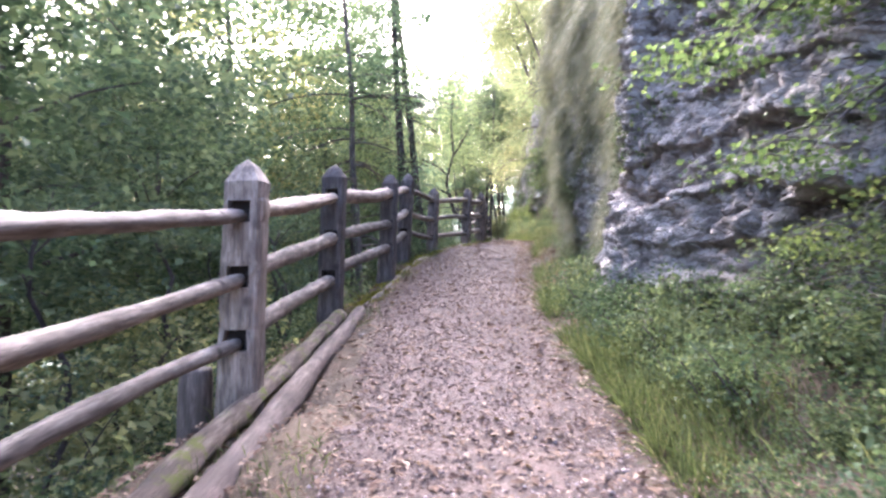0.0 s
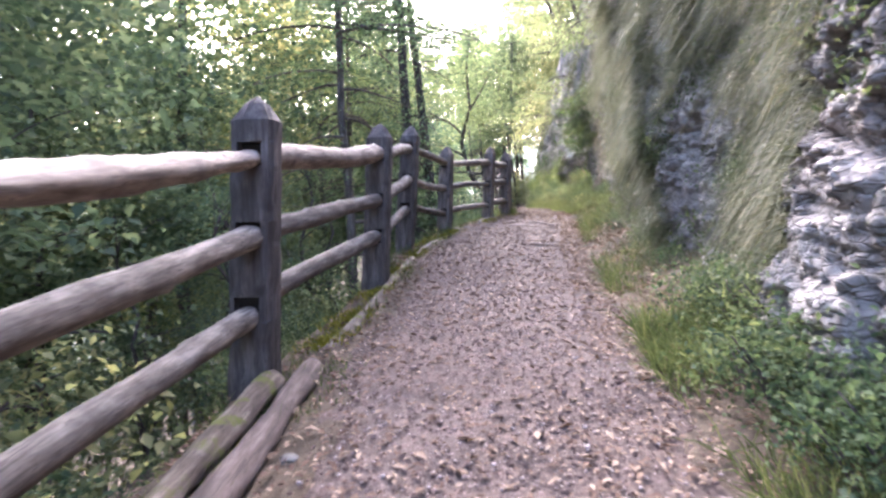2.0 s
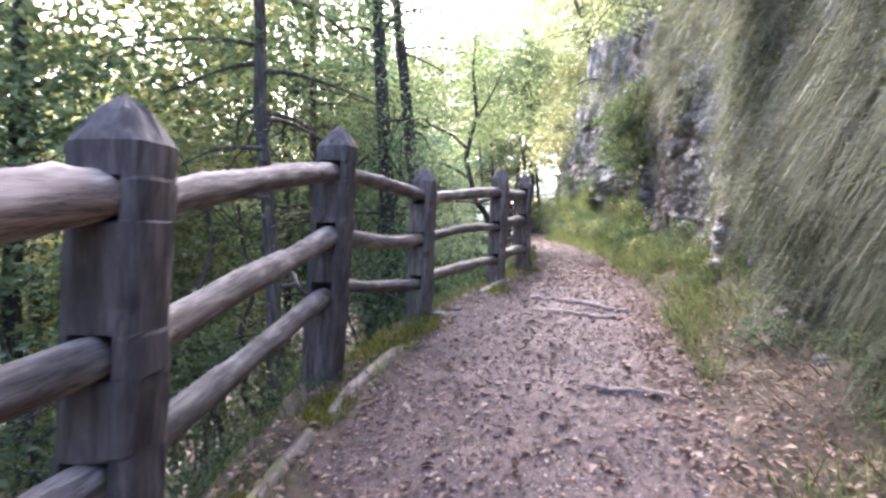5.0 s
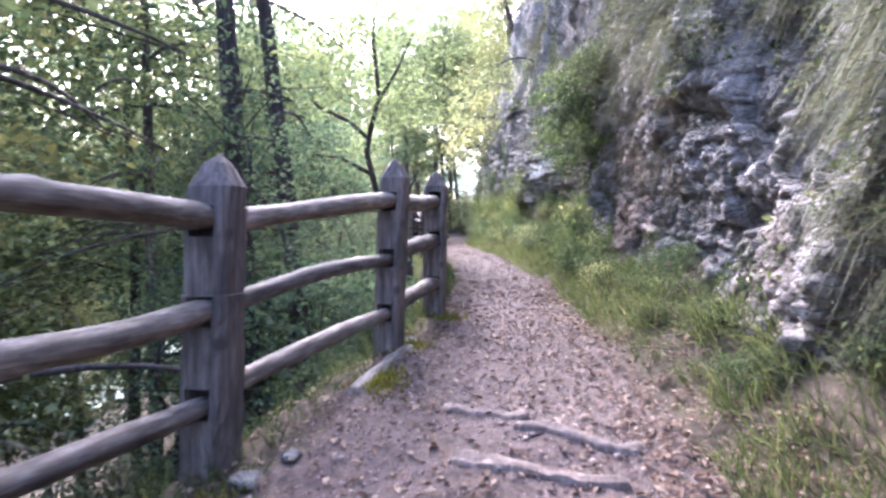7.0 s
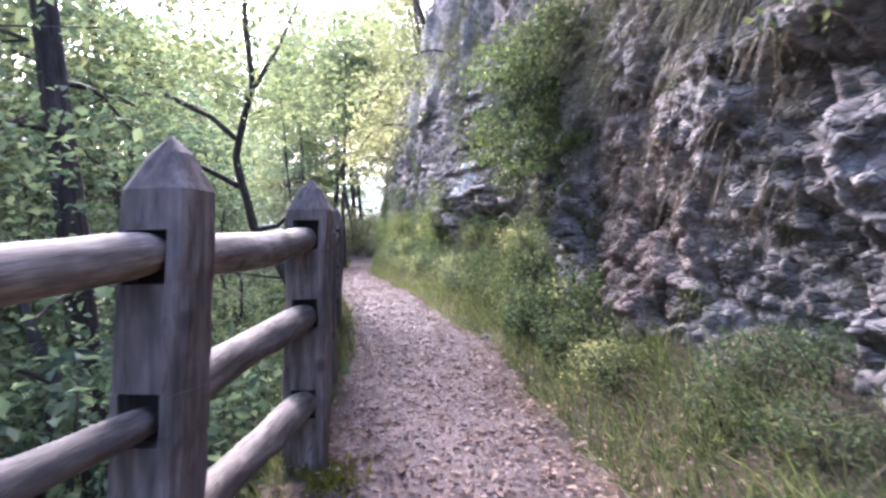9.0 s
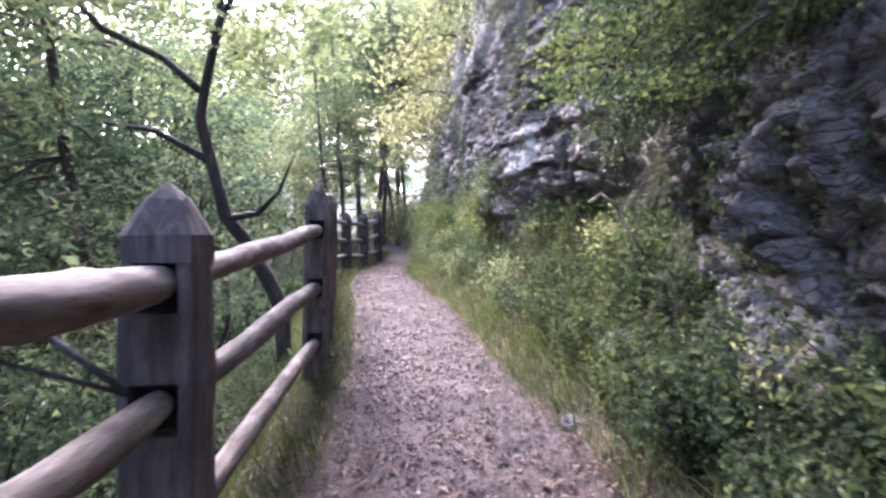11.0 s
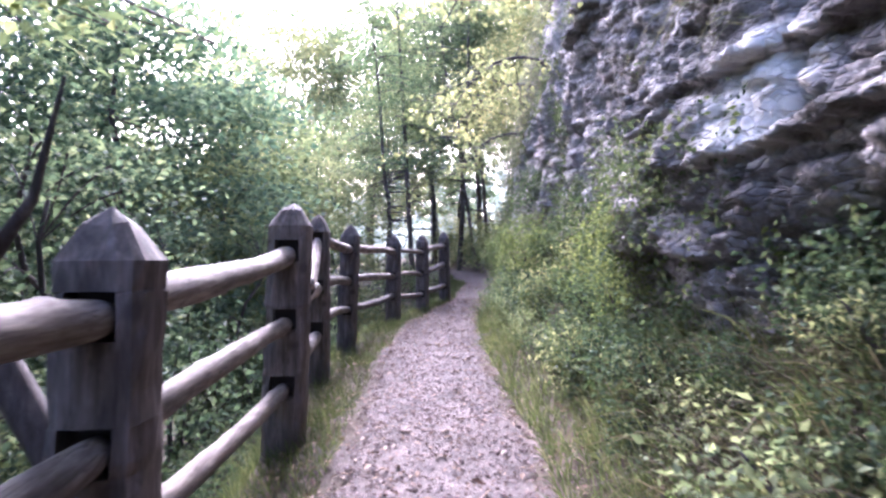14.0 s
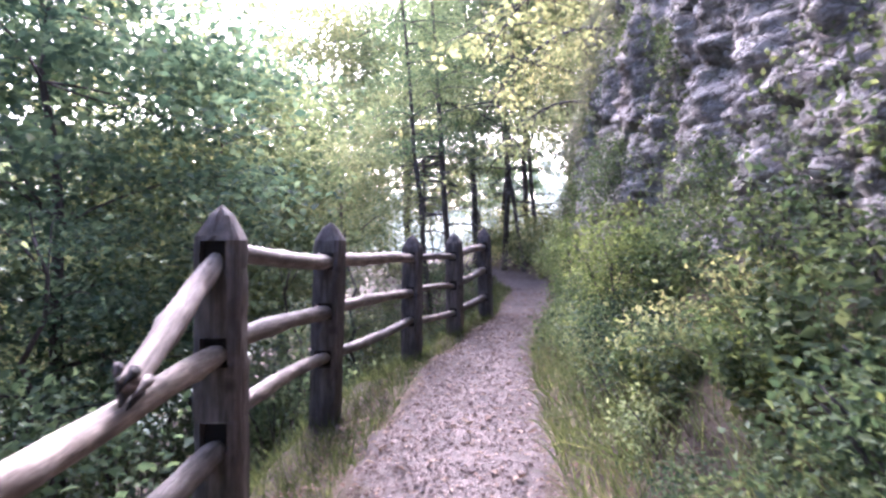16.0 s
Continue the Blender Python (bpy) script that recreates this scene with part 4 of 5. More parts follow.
def far_woods():
    """Misty woods across the valley, from 62 m on: one mass of leaf clumps, the haze put into their pale, glowing
    colour.
    """
    m, t, p = material("haze_glow_wood", 1.0)
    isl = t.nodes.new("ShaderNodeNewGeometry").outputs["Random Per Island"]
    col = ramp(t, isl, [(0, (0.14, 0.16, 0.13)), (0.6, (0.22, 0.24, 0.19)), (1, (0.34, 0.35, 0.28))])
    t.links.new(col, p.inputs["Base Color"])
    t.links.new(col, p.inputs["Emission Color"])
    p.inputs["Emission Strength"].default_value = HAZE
    rng = np.random.default_rng(50)
    n = 34000
    a = rng.uniform(radians(-115), radians(25), n)
    d = rng.uniform(62, 115, n)
    x, y = d * np.sin(a), 12 + d * np.cos(a)
    rise = np.interp(d, [62, 115], [8, 26]) * (0.75 + 0.3 * nz(a * 9, d * 0.05, 0, 71))
    z = -14 + (14 + rise) * rng.random(n) ** 0.8
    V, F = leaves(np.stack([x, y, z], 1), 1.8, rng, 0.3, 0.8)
    tagged(new("far_woods", mesh_of("far_woods", V, F, m)), "green woods across the valley, haze put into their pale glow", "woods", kind="stuff")


# ---- bushes and herbs ----
def bush(name, label, seed, radius, height, clumps, per, size, leaf, stems=14, category="bush"):
    rng = np.random.default_rng(seed)
    b = tagged(new(name), label, category, "plants of kind " + category)
    c, pts = crown_points(rng, (0, 0, height * 0.55), (radius, radius, height * 0.5), clumps, per, radius * 0.16 + 0.03, 0.6)
    lines = []
    for k in range(stems):
        e = c[k % clumps]
        w = np.linspace(0, 1, 6)[:, None]
        s = np.r_[rng.normal(size=2) * radius * 0.12, -0.15]
        line = s + (e - s) * w + np.array([0, 0, 0.15 * height]) * np.sin(np.pi * w)
        lines.append(np.c_[line, np.linspace(0.012, 0.003, 6)])
    for line in lines:
        V, F = tubes([line], 4, 0.02, seed)
        part("stem", mesh_of("stem", V, F, BARK_DARK, True), b)
    V, F = leaves(pts, size, rng, 0.45)
    part("foliage", mesh_of("foliage", V, F, leaf), b)
    return b


def leafy_herb(name, label, seed, height, stems, size, leaf):
    """Upright stems with pairs of pointed leaves, smaller towards the tip."""
    rng = np.random.default_rng(seed)
    h = tagged(new(name), label, "plant", "leafy plants of the bank")
    pts, sizes = [], []
    for k in range(stems):
        az, lean, L = rng.uniform(0, 6.28), rng.uniform(0.1, 0.55), height * rng.uniform(0.55, 1.1)
        w = np.linspace(0, 1, 7)
        r = lean * L * w**1.5
        base = rng.normal(size=2) * height * 0.16
        line = np.stack([base[0] + np.cos(az) * r, base[1] + np.sin(az) * r, L * w * (1 - 0.25 * lean * w) - 0.03, 0.004 - 0.003 * w], 1)
        V, F = tubes([line], 4, 0.02, seed)
        part("stem", mesh_of("stem", V, F, leaf, True), h)
        for v in np.linspace(0.15, 1, 9):
            c = np.array([np.interp(v, w, line[:, i]) for i in range(3)])
            for side in range(4):
                a = rng.uniform(0, 6.28)
                pts.append(c + np.array([math.cos(a), math.sin(a), -0.1]) * size * 0.6)
                sizes.append(size * (1.15 - 0.55 * v))
    V, F = leaves(np.array(pts), np.array(sizes), rng, 0.5, 0.6)
    part("foliage", mesh_of("foliage", V, F, leaf), h)
    return h


def arching_branch(name, label, seed, reach, drop, sprays, per, size, leaf):
    """A branch growing out to -x from its root and bending down, with flat sprays of leaves."""
    rng = np.random.default_rng(seed)
    b = tagged(new(name), label, "branch", "branches hanging from the cliff")
    w = np.linspace(0, 1, 10)
    line = np.stack([0.25 - (reach + 0.25) * w, 0.12 * np.sin(4 * w + seed), 0.5 * reach * w * (1 - w) * 2 - drop * w**2, 0.026 * (1 - w) + 0.004], 1)
    V, F = tubes([line], 7, 0.04, seed)
    part("stem", mesh_of("stem", V, F, BARK_DARK, True), b)
    pts = []
    for k in range(sprays):
        v = rng.uniform(0.2, 1)
        c = np.array([np.interp(v, w, line[:, i]) for i in range(3)])
        e = c + np.array([rng.normal() * 0.3 * reach - 0.1, rng.normal() * 0.42 * reach, -rng.uniform(0.0, 0.35) * reach])
        twig = np.linspace(c, e, 5)
        twig[:, 2] += 0.08 * np.sin(np.pi * np.linspace(0, 1, 5))
        V, F = tubes([np.c_[twig, np.linspace(0.008, 0.002, 5)]], 4, 0.02, seed)
        part("twig", mesh_of("twig", V, F, BARK_DARK, True), b)
        a = rng.uniform(0.2, 1.05, per)[:, None]
        pts.append(c + (e - c) * a + rng.normal(size=(per, 3)) * np.array([0.11, 0.11, 0.05]))
    V, F = leaves(np.concatenate(pts), size, rng, 0.45, 0.72)
    part("foliage", mesh_of("foliage", V, F, leaf), b)
    return b


def build_bushes():
    rng = random.Random(9)
    under = [
        bush("bush", "dense dark green bush on the slope below the fence", 61, 1.1, 1.7, 60, 70, 0.07, LEAF_DARK, 14),
        bush("bush", "twiggy green bush on the slope below the fence", 62, 1.0, 1.6, 46, 56, 0.065, LEAF_MID, 16),
    ]
    under.append(bush("bush", "light yellow-green bush beside the path", 67, 1.0, 1.5, 40, 44, 0.085, LEAF_LIGHT, 14))
    first = {0, 1, 2}
    for i in range(46):
        y = -1 + i * 0.86 + rng.uniform(-0.4, 0.4)
        k = rng.choice([1, 2, 2]) if y < 16 else rng.choice([0, 1, 1])
        x = float(fence_x(y)) - rng.uniform(1.3, 3.6)
        stand(under[k], x, y, rng.uniform(0, 360), rng.uniform(0.7, 1.25), first=k in first)
        first.discard(k)
    for x, y, s in [(0.9, 35.0, 0.8), (1.6, 37.5, 0.9), (0.2, 37.0, 1.0), (3.9, 36.5, 0.8), (4.6, 40, 1.1), (-0.6, 39.5, 1.2), (1.4, 41.5, 1.1), (2.9, 45.5, 1.3), (4.5, 44.5, 1.3), (0.0, 44, 1.3), (3.7, 34.4, 0.6), (1.8, 47, 1.4), (3.75, 40.3, 1.3), (4.2, 42.0, 1.5), (3.5, 45.0, 1.7), (2.6, 48.0, 1.8), (3.4, 49.0, 2.2)]:
        stand(under[2], x, y, rng.uniform(0, 360), s * 0.8, first=2 in first)
        first.discard(2)
    for k in first:
        stand(under[k], -3.0, 5.0, 0, 1.0, first=True)
    herb = bush("herb", "low leafy herb growing on the bank under the cliff", 63, 0.30, 0.32, 30, 28, 0.034, LEAF_HERB, 4, "plant")
    light = bush("herb", "fresh yellow-green plant on the bank under the cliff", 64, 0.28, 0.34, 28, 26, 0.033, LEAF_LIGHT, 4, "plant")
    todo = {0, 1}
    for i in range(185):
        y = 4.6 + 30 * (i / 185) ** 0.85 + rng.uniform(-0.2, 0.2)
        if (8.6 < y < 13.4 and rng.random() < 0.6) or (13.4 <= y < 17.0 and rng.random() < 0.1) or (y < 8.6 and rng.random() < 0.1):
            continue
        r, w = float(edge_r(y)), float(wall_x(y))
        x = r + 0.30 + (w - r) * rng.random()
        k = 1 if y > 16 and rng.random() < 0.3 else 0
        big = 0.62 if y < 17 else 1.0
        stand((herb, light)[k], x, y, rng.uniform(0, 360), big * rng.uniform(0.55, 1.1), first=k in todo)
        todo.discard(k)
    for i in range(60):
        y = 2.9 + 5.9 * i / 60 + rng.uniform(-0.2, 0.2)
        r, w = float(edge_r(y)), float(wall_x(y))
        stand(herb, r + 0.25 + (w + 0.1 - r) * rng.random(), y, rng.uniform(0, 360), rng.uniform(0.6, 1.1), first=False)
    for i in range(80):
        y = 1.0 + 34 * i / 80 + rng.uniform(-0.2, 0.2)
        stand(herb, float(fence_x(y)) - rng.uniform(0.3, 1.1), y, rng.uniform(0, 360), rng.uniform(0.7, 1.5), first=False)
    wallbush = bush("cliff_bush", "small green shrub rooted in the cliff", 65, 0.42, 0.75, 60, 60, 0.032, LEAF_HERB, 8)
    todo = True
    for y, u, s in [(12.5, 0.25, 0.8), (12.9, 0.45, 0.8), (13.2, 0.75, 0.8), (13.0, 1.3, 0.6), (13.5, 0.25, 0.8), (23.6, 0.25, 0.9), (24.3, 0.3, 1.0), (25.1, 0.35, 1.0), (9.2, 0.7, 0.6), (10.6, 0.9, 0.7), (12.2, 0.8, 0.6), (13.1, 1.6, 0.6), (23.5, 0.9, 0.9), (24.4, 1.1, 1.0), (26.4, 1.0, 0.9), (28.6, 1.3, 1.0), (31.0, 1.2, 1.0), (21.9, 1.9, 0.35), (27.4, 2.2, 0.8)]:
        x, z = cliff_point(np.array(y), np.array(u))
        stand(wallbush, float(x) + 0.12, y, rng.uniform(0, 360), s, z=float(z), first=todo)
        todo = False
    shrub = bush("shrub", "small yellow-green leafy shrub on the bank", 69, 0.36, 1.05, 60, 80, 0.03, LEAF_FRESH, 8)
    for i, (x, y, s) in enumerate([(3.25, 23.7, 0.85), (3.1, 27.2, 0.9), (3.2, 30.2, 1.0)]):
        stand(shrub, x, y, 70 * i, s, first=i == 0)
    maple = arching_branch("maple_branch", "leafy maple branch hanging from the cliff over the bank", 66, 0.75, 0.35, 26, 44, 0.048, LEAF_FRESH)
    for i, (y, u, s) in enumerate([(18.9, 1.85, 0.7), (19.2, 2.1, 0.8), (19.6, 2.3, 0.8), (18.7, 2.4, 0.8), (19.1, 2.7, 0.8), (18.3, 1.6, 0.5), (4.9, 1.5, 0.8), (5.2, 2.0, 0.9), (5.6, 2.6, 0.7), (4.6, 1.1, 0.6)]):
        x, z = cliff_point(np.array(y), np.array(u))
        stand(maple, float(x), y, rng.uniform(-25, 25), s, z=float(z), first=i == 0)
    shade = arching_branch("maple_branch", "deep green maple branch hanging low from the cliff", 70, 0.6, 0.4, 24, 70, 0.038, LEAF_HERB)
    for i, (y, u, s) in enumerate([(18.9, 1.75, 0.7), (19.2, 1.6, 0.6), (18.6, 2.1, 0.8), (19.0, 2.5, 0.9), (18.4, 2.6, 0.8), (19.5, 2.0, 0.7), (4.7, 0.9, 0.7), (5.4, 0.8, 0.6)]):
        x, z = cliff_point(np.array(y), np.array(u))
        stand(shade, float(x), y, rng.uniform(-30, 30), s, z=float(z), first=i == 0)
    spray = arching_branch("overhanging_branch", "thin branch with drooping yellow-green leaves over the path", 68, 1.7, 0.8, 28, 26, 0.075, LEAF_LIGHT)
    for i, (y, u, s) in enumerate([(17.4, 3.6, 0.8), (18.8, 4.3, 0.9), (21.4, 4.6, 0.9), (24.6, 3.8, 0.8), (26.4, 3.6, 0.9), (28.6, 3.2, 0.9), (30.6, 3.4, 1.0), (32.6, 2.9, 1.0)]):
        x, z = cliff_point(np.array(y), np.array(u))
        stand(spray, float(x), y, rng.uniform(-30, 30), s, z=float(z), first=i == 0)
    nettle = leafy_herb("leafy_herb", "upright dark green herb with pointed leaves on the bank", 71, 0.45, 10, 0.055, LEAF_HERB)
    fresh = leafy_herb("leafy_herb", "fresh bright green herb with pointed leaves on the bank", 72, 0.4, 9, 0.052, LEAF_FRESH)
    todo = {0, 1}
    for i in range(46):
        y = 17.6 + 2.6 * i / 46 + rng.uniform(-0.1, 0.1)
        f = rng.random()
        x = float(edge_r(y)) + 0.25 + (float(wall_x(y)) - 0.1 - float(edge_r(y))) * f
        k = 1 if rng.random() < 0.3 else 0
        stand((nettle, fresh)[k], x, y, rng.uniform(0, 360), rng.uniform(0.7, 1.1), first=k in todo)
        todo.discard(k)
    for i in range(230):
        y = 14.0 + 20 * (i / 230) ** 0.9 + rng.uniform(-0.15, 0.15) if i > 44 else 3.6 + 4.0 * i / 45 + rng.uniform(-0.1, 0.1)
        if 14 < y < 17.5 and rng.random() < 0.45:
            continue
        r, w = float(edge_r(y)), float(wall_x(y))
        f = rng.random()
        x = r + 0.3 + (w + 0.1 - r) * f
        k = 1 if rng.random() < (0.45 if y > 10 else 0.2) else 0
        stand((nettle, fresh)[k], x, y, rng.uniform(0, 360), rng.uniform(0.6, 1.1) * (0.6 + 0.5 * f) * (1.25 if y > 22.5 else 0.75 if y < 9 else 0.95), first=k in todo)
        todo.discard(k)


def build_grass():
    rng = np.random.default_rng(77)
    P, L, Wd = [], [], []
    n = 52000
    y = np.where(rng.random(n) < 0.3, rng.uniform(3, 9, n), rng.uniform(2, 40, n))
    side = rng.random(n)
    r, w = edge_r(y), wall_x(y)
    x = r + 0.02 + (w + 0.25 - r) * rng.random(n) ** 1.3
    patch = nz(x * 1.2, y * 1.2, 0, 81) + np.interp(y, [2, 8, 9, 13, 16, 20], [0.45, 0.4, -0.1, 0.0, 0.25, 0.5])
    ok = patch > rng.uniform(-0.3, 0.4, n)
    P.append(np.stack([x, y, ground_z(x, y) - 0.01], 1)[ok])
    L.append(rng.uniform(0.14, 0.36, ok.sum()))
    n = 34000
    y = rng.uniform(12, 40, n)
    l, f = edge_l(y), fence_x(y)
    x = f - 0.55 + (l - 0.04 - f + 0.55) * rng.random(n)
    ok = rng.random(n) < np.interp(y, [12, 15.5, 18, 40], [0.15, 0.5, 1, 1])
    P.append(np.stack([x, y, ground_z(x, y) - 0.01], 1)[ok])
    L.append(rng.uniform(0.08, 0.26, ok.sum()))
    n = 3500
    y = rng.uniform(1, 14, n)
    x = edge_l(y) - 0.12 + rng.normal(size=n) * 0.10
    ok = nz(x * 2, y * 1.5, 0, 83) > 0.15
    P.append(np.stack([x, y, ground_z(x, y) - 0.01], 1)[ok])
    L.append(rng.uniform(0.05, 0.14, ok.sum()))
    n = 7000
    y = rng.uniform(0.5, 14, n)
    x = fence_x(y) + rng.uniform(-0.5, 0.3, n)
    ok = nz(x * 1.7, y * 1.2, 0, 84) > -0.35
    P.append(np.stack([x, y, ground_z(x, y) - 0.01], 1)[ok])
    L.append(rng.uniform(0.06, 0.2, ok.sum()))
    n = 9000
    y = rng.uniform(18.6, 23.6, n)
    x = edge_r(y) + 0.15 + (wall_x(y) + 0.45 - edge_r(y)) * rng.random(n) ** 0.7
    ok = nz(x * 1.6, y * 1.6, 0, 86) > -0.45
    P.append(np.stack([x, y, ground_z(x, y) - 0.01], 1)[ok])
    L.append(rng.uniform(0.16, 0.4, ok.sum()))
    P, L = np.concatenate(P), np.concatenate(L)
    D = np.tile([-0.12, 0, 1.0], (len(P), 1))
    V, F = blades(P, D, L, 0.0055, 0.35, rng)
    tagged(new("grass", mesh_of("grass", V, F, GRASS)), "soft green grass along both edges of the path", "grass", kind="stuff")
    tufts = 260
    y = rng.uniform(13.5, 33, tufts)
    r, w = edge_r(y), wall_x(y)
    x = r + 0.2 + (w - 0.05 - r) * rng.random(tufts)
    per = 30
    k = np.repeat(np.arange(tufts), per)
    xs, ys = x[k] + rng.normal(size=len(k)) * 0.05, y[k] + rng.normal(size=len(k)) * 0.05
    V, F = blades(np.stack([xs, ys, ground_z(xs, ys) - 0.01], 1), np.tile([-0.25, 0, 1.0], (len(k), 1)), rng.uniform(0.25, 0.55, tufts)[k], 0.007, 0.6, rng)
    tagged(new("tall_grass", mesh_of("tall_grass", V, F, GRASS)), "tall arching green grass in tufts on the bank", "grass", kind="stuff")
    # dead stalks and dry grass under the overhang
    n = 5200
    y = np.r_[rng.normal(21.9, 0.75, n // 2), rng.uniform(9, 33, n - n // 2)]
    x = wall_x(y) + rng.uniform(-0.35, 0.25, n)
    V, F = blades(np.stack([x, y, ground_z(x, y) - 0.01], 1), np.tile([-0.4, 0, 0.8], (n, 1)), rng.uniform(0.15, 0.5, n), 0.006, 0.5, rng)
    tagged(new("dry_grass", mesh_of("dry_grass", V, F, STALK)), "dry brown grass and dead stalks under the overhang", "grass", kind="stuff")
    # hanging from ledges of the cliff
    n = 4200
    y = np.where(rng.random(n) < 0.35, rng.uniform(8, 13.6, n), rng.uniform(7.5, 34, n))
    u = rng.uniform(0.25, 5.0, n)
    dens = nz(y * 0.7, u * 0.8, 0, 85) + np.interp(y, [7.5, 8.3, 13, 14.5, 18, 34], [-0.5, 0.6, 0.6, 0.2, 0.25, 0.2]) + np.interp(u, [0.5, 1.5, 2.4, 5.5], [-0.2, -0.1, 0.2, 0.1]) * np.interp(y, [8, 10, 18, 20], [0.6, 1, 1, 0.2]) - np.interp(y, [19, 20, 24, 25], [0, 0.6, 0.6, 0.2]) + np.where((y > 14.2) & (y < 19.0) & (u > 1.8) & (u < 4.4), 0.75, 0) - np.where((y > 14.3) & (y < 17) & (u < 2.4), 0.55, 0) - np.where((y > 19.5) & (y < 23) & (u < 3.5), 0.6, 0)
    ok = dens > 0.1
    y, u = y[ok], u[ok]
    per = 30
    yy = np.repeat(y, per) + rng.normal(size=len(y) * per) * 0.09
    uu = np.repeat(u, per) + rng.normal(size=len(y) * per) * 0.05
    x, z = cliff_point(yy, uu)
    V, F = blades(np.stack([x + 0.02, yy, z], 1), np.tile([-0.8, 0, 0.35], (len(x), 1)), np.repeat(rng.uniform(0.16, 0.38, len(y)) + 0.12 * (u > 2.2), per), 0.006, 1.15, rng)
    tagged(new("hanging_grass", mesh_of("hanging_grass", V, F, GRASS_DRY)), "dry olive grass hanging in tufts from the cliff ledges", "grass", kind="stuff")
    # brown dead grass draped below the ledge
    tufts, per = 44, 22
    y, u = rng.uniform(15.9, 17.8, tufts), rng.uniform(1.1, 2.3, tufts)
    yy, uu = np.repeat(y, per) + rng.normal(size=tufts * per) * 0.08, np.repeat(u, per) + rng.normal(size=tufts * per) * 0.05
    x, z = cliff_point(yy, uu)
    V, F = blades(np.stack([x + 0.02, yy, z], 1), np.tile([-0.7, 0, 0.0], (len(x), 1)), np.repeat(rng.uniform(0.14, 0.28, tufts), per), 0.005, 1.5, rng)
    tagged(new("draped_grass", mesh_of("draped_grass", V, F, STALK)), "brown dead grass draped over the rock below a ledge", "grass", kind="stuff")
    # creepers: small leaves close to the rock
    n = 95000
    y, u = rng.uniform(5, 35, n), rng.uniform(0.3, 5.5, n) ** 1.0
    dens = fbm(y * 0.8, u * 0.9, 0, 88, 3) + np.interp(y, [5, 7.6, 8.6, 13.2, 14.3, 18, 23, 35], [-0.1, 0.05, 0.4, 0.4, 0.25, 0.25, 0.3, 0.45]) - np.where((y > 19.5) & (y < 22.7) & (u > 0.8), 0.7, 0) - np.where((y > 14.3) & (y < 16.8) & (u < 2.4), 0.22, 0)
    ok = dens > 0.22
    y, u = y[ok], u[ok]
    x, z = cliff_point(y, u)
    V, F = leaves(np.stack([x - rng.uniform(0.0, 0.10, len(x)), y, z], 1), 0.036, rng, 0.2)
    tagged(new("creeper", mesh_of("creeper", V, F, LEAF_HERB)), "small green creeping plants clinging to the cliff", "creeper", kind="stuff")


def build_moss():
    rng = np.random.default_rng(95)
    P = []
    for x, y, r in [(-0.25, 8.75, 0.16), (-0.22, 9.3, 0.2), (-0.16, 10.1, 0.16), (-0.1, 10.9, 0.14), (0.0, 11.9, 0.16), (0.05, 13.1, 0.24), (0.3, 13.4, 0.18), (0.85, 14.75, 0.16), (1.02, 15.5, 0.14), (1.3, 16.4, 0.14), (-0.3, 7.4, 0.1)]:
        n = int(26000 * r * r)
        q = rng.normal(size=(n, 2)) * r * np.array([0.42, 0.7]) + np.array([x, y])
        P.append(np.c_[q, ground_z(q[:, 0], q[:, 1]) + 0.012])
    P = np.concatenate(P)
    V, F = blades(P, np.tile([0.0, 0, 1.0], (len(P), 1)), 0.05, 0.008, 0.3, rng)
    tagged(new("moss", mesh_of("moss", V, F, MOSS)), "yellow-green moss cushions along the edge of the path", "moss", kind="stuff")


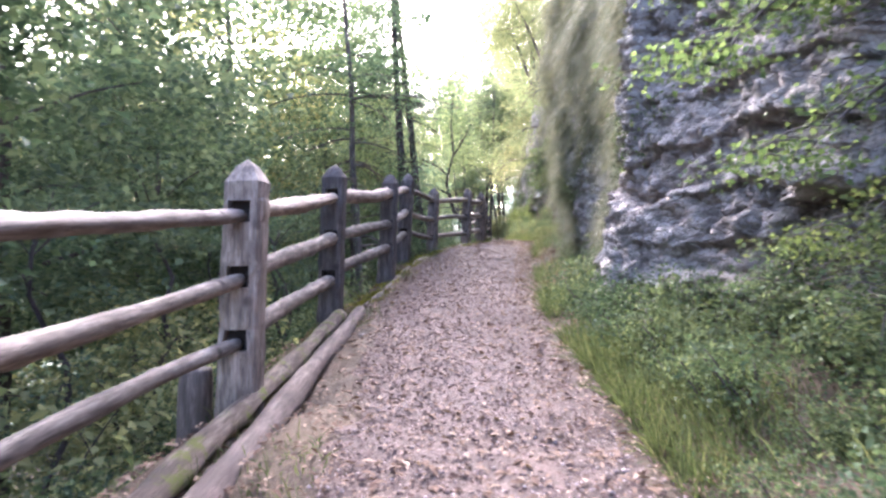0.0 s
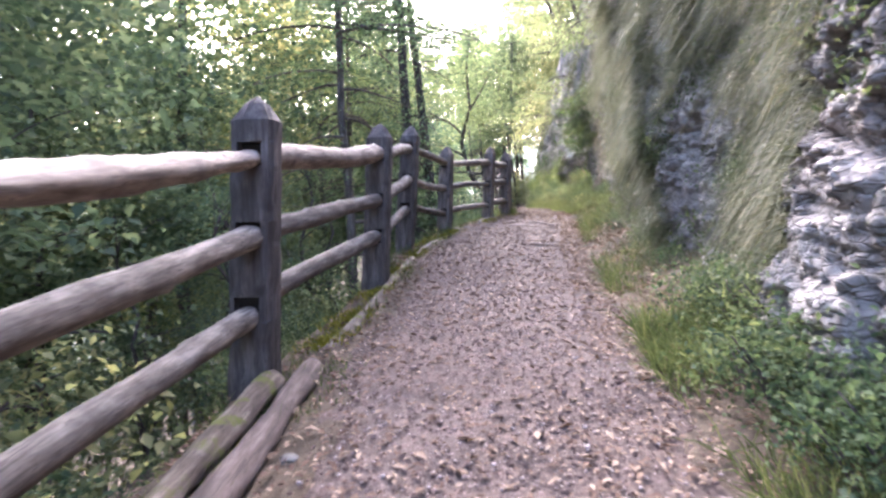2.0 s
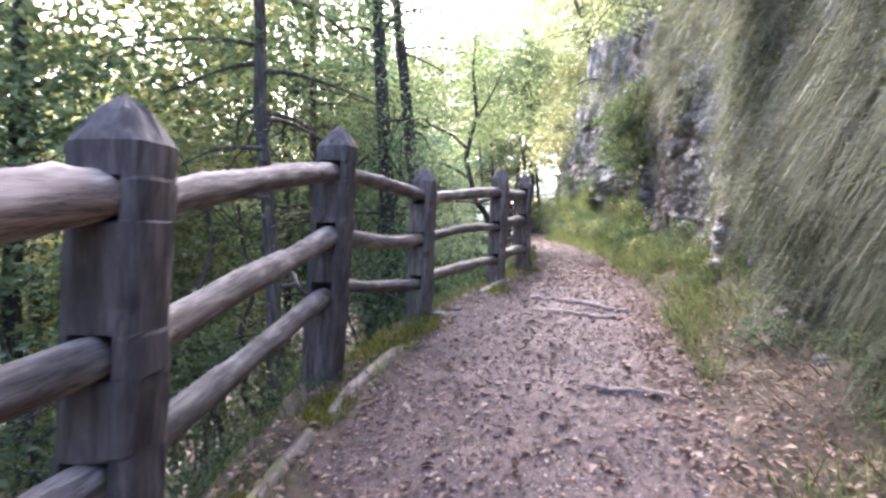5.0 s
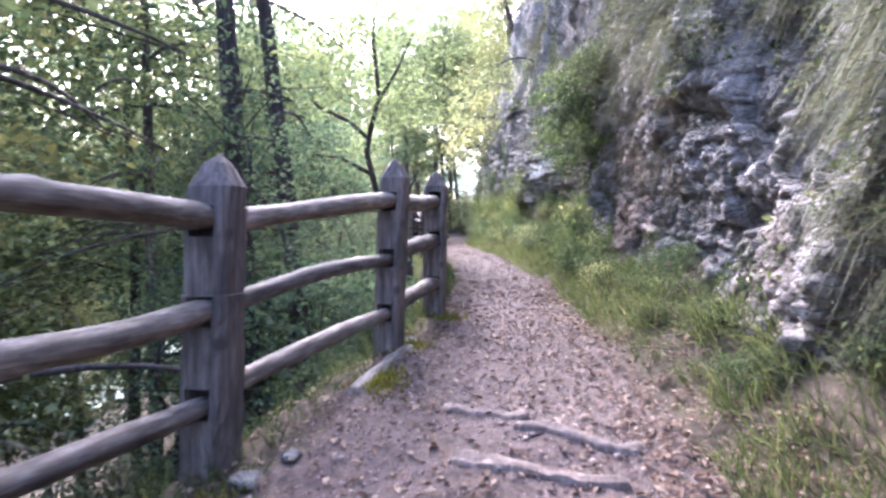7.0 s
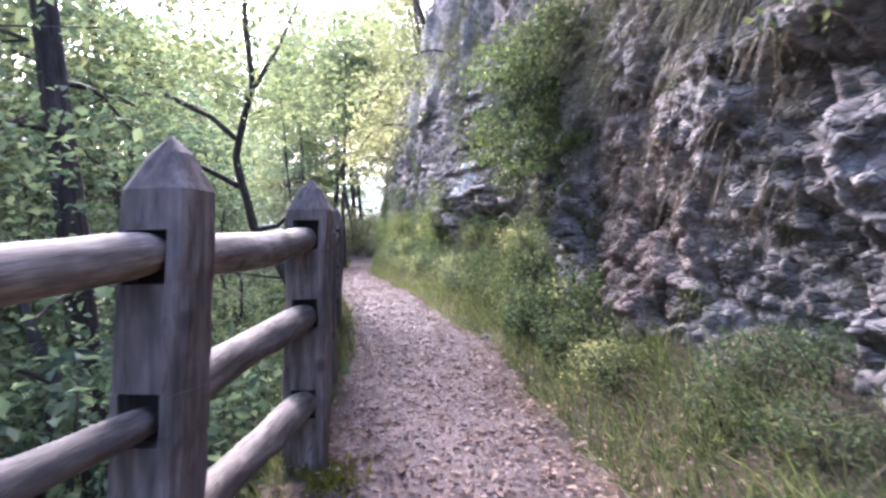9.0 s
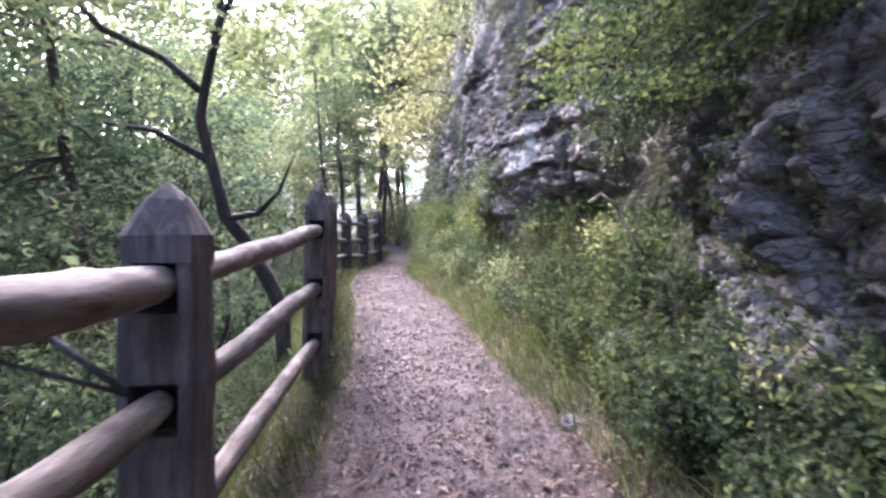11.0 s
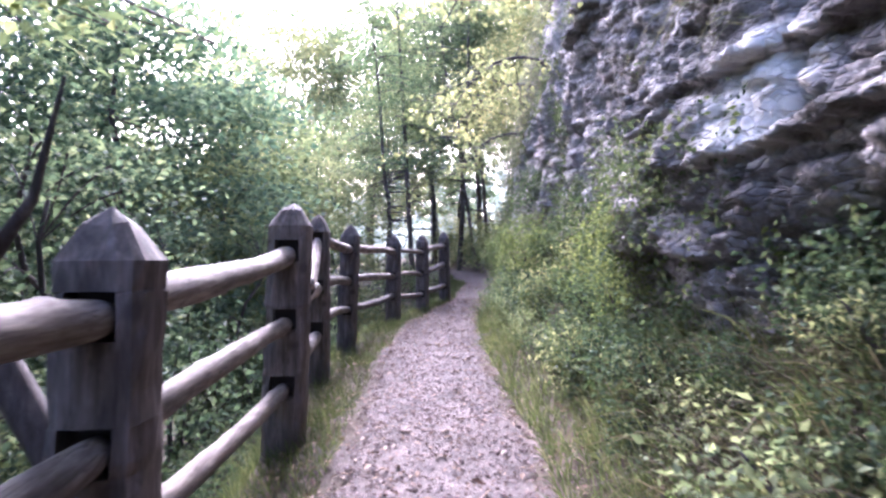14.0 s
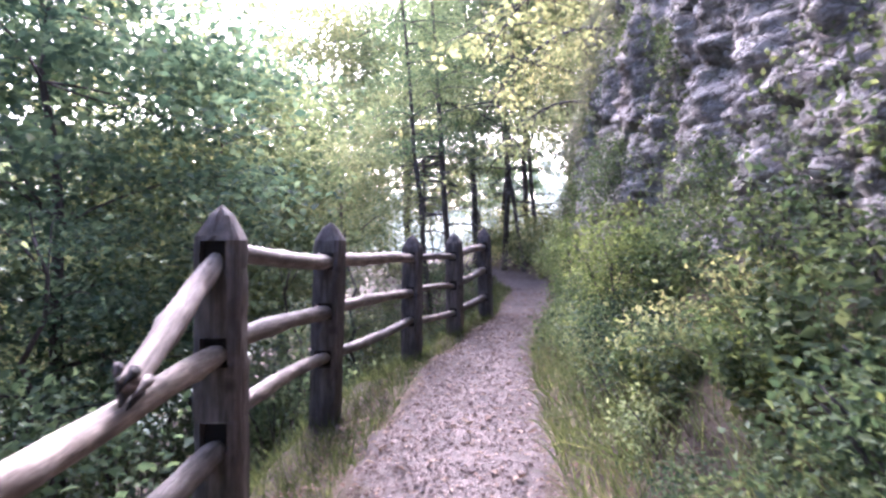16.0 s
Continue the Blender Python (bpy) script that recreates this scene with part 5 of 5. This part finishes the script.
def build_litter():
    rng = np.random.default_rng(91)
    n = 40000
    y = 2.5 + 34 * rng.random(n) ** 1.25
    l, r = edge_l(y), edge_r(y)
    ok = (y < 16) | (rng.random(n) < np.interp(y, [16, 20], [1, 0.35]))
    y, l, r = y[ok], l[ok], r[ok]
    n = len(y)
    t = np.where(rng.random(n) < 0.5, rng.beta(0.5, 0.8, n), rng.random(n))
    reach = np.where(y < 9, 0.8, 0.35)
    x = l - reach + (r - l + reach + 0.4) * t
    yb = np.r_[rng.uniform(8.2, 14.5, 4500), rng.uniform(3, 8, 800), rng.uniform(14.5, 19, 1200)]
    xb = edge_r(yb) - 0.25 + (wall_x(yb) + 0.2 - edge_r(yb)) * rng.random(len(yb)) ** 1.2
    x, y = np.r_[x, xb], np.r_[y, yb]
    P = np.stack([x, y, ground_z(x, y) + 0.027], 1)
    V, F = leaves(P, rng.choice([0.022, 0.032, 0.045, 0.06], len(P), p=[0.3, 0.37, 0.25, 0.08]), rng, 0.75, 0.5)
    tagged(new("leaf_litter", mesh_of("leaf_litter", V, F, LITTER)), "pale dry fallen leaves scattered over the path", "leaves", kind="stuff")
    n = 42000
    y = 2.5 + 30 * rng.random(n) ** 1.15
    l, r = edge_l(y), edge_r(y)
    x = l + (r - l) * rng.random(n)
    s = rng.uniform(0.004, 0.012, n) * np.where(rng.random(n) < 0.04, 1.7, 1)
    o = np.array([[1, 0, 0], [0, 1, 0], [-1, 0, 0], [0, -1, 0], [0, 0, 0.5], [0, 0, -0.5]])
    v = o[None] * s[:, None, None] * rng.uniform(0.6, 1.3, (n, 6, 1))
    a = rng.uniform(0, 6.28, n)
    ca, sa = np.cos(a)[:, None], np.sin(a)[:, None]
    v = np.stack([v[..., 0] * ca - v[..., 1] * sa, v[..., 0] * sa + v[..., 1] * ca, v[..., 2]], -1) + np.stack([x, y, ground_z(x, y) + 0.02], 1)[:, None]
    f = np.array([[0, 1, 4], [1, 2, 4], [2, 3, 4], [3, 0, 4], [1, 0, 5], [2, 1, 5], [3, 2, 5], [0, 3, 5]])
    F = (np.arange(n)[:, None, None] * 6 + f[None]).reshape(-1, 3)
    tagged(new("gravel", mesh_of("gravel", v.reshape(-1, 3), F, STONE)), "loose pale gravel stones on the path", "gravel", kind="stuff")


build_ground()
build_cliff()
build_fence()
build_logs()
dead_twig()
build_trees()
build_bushes()
build_grass()
build_moss()
build_litter()
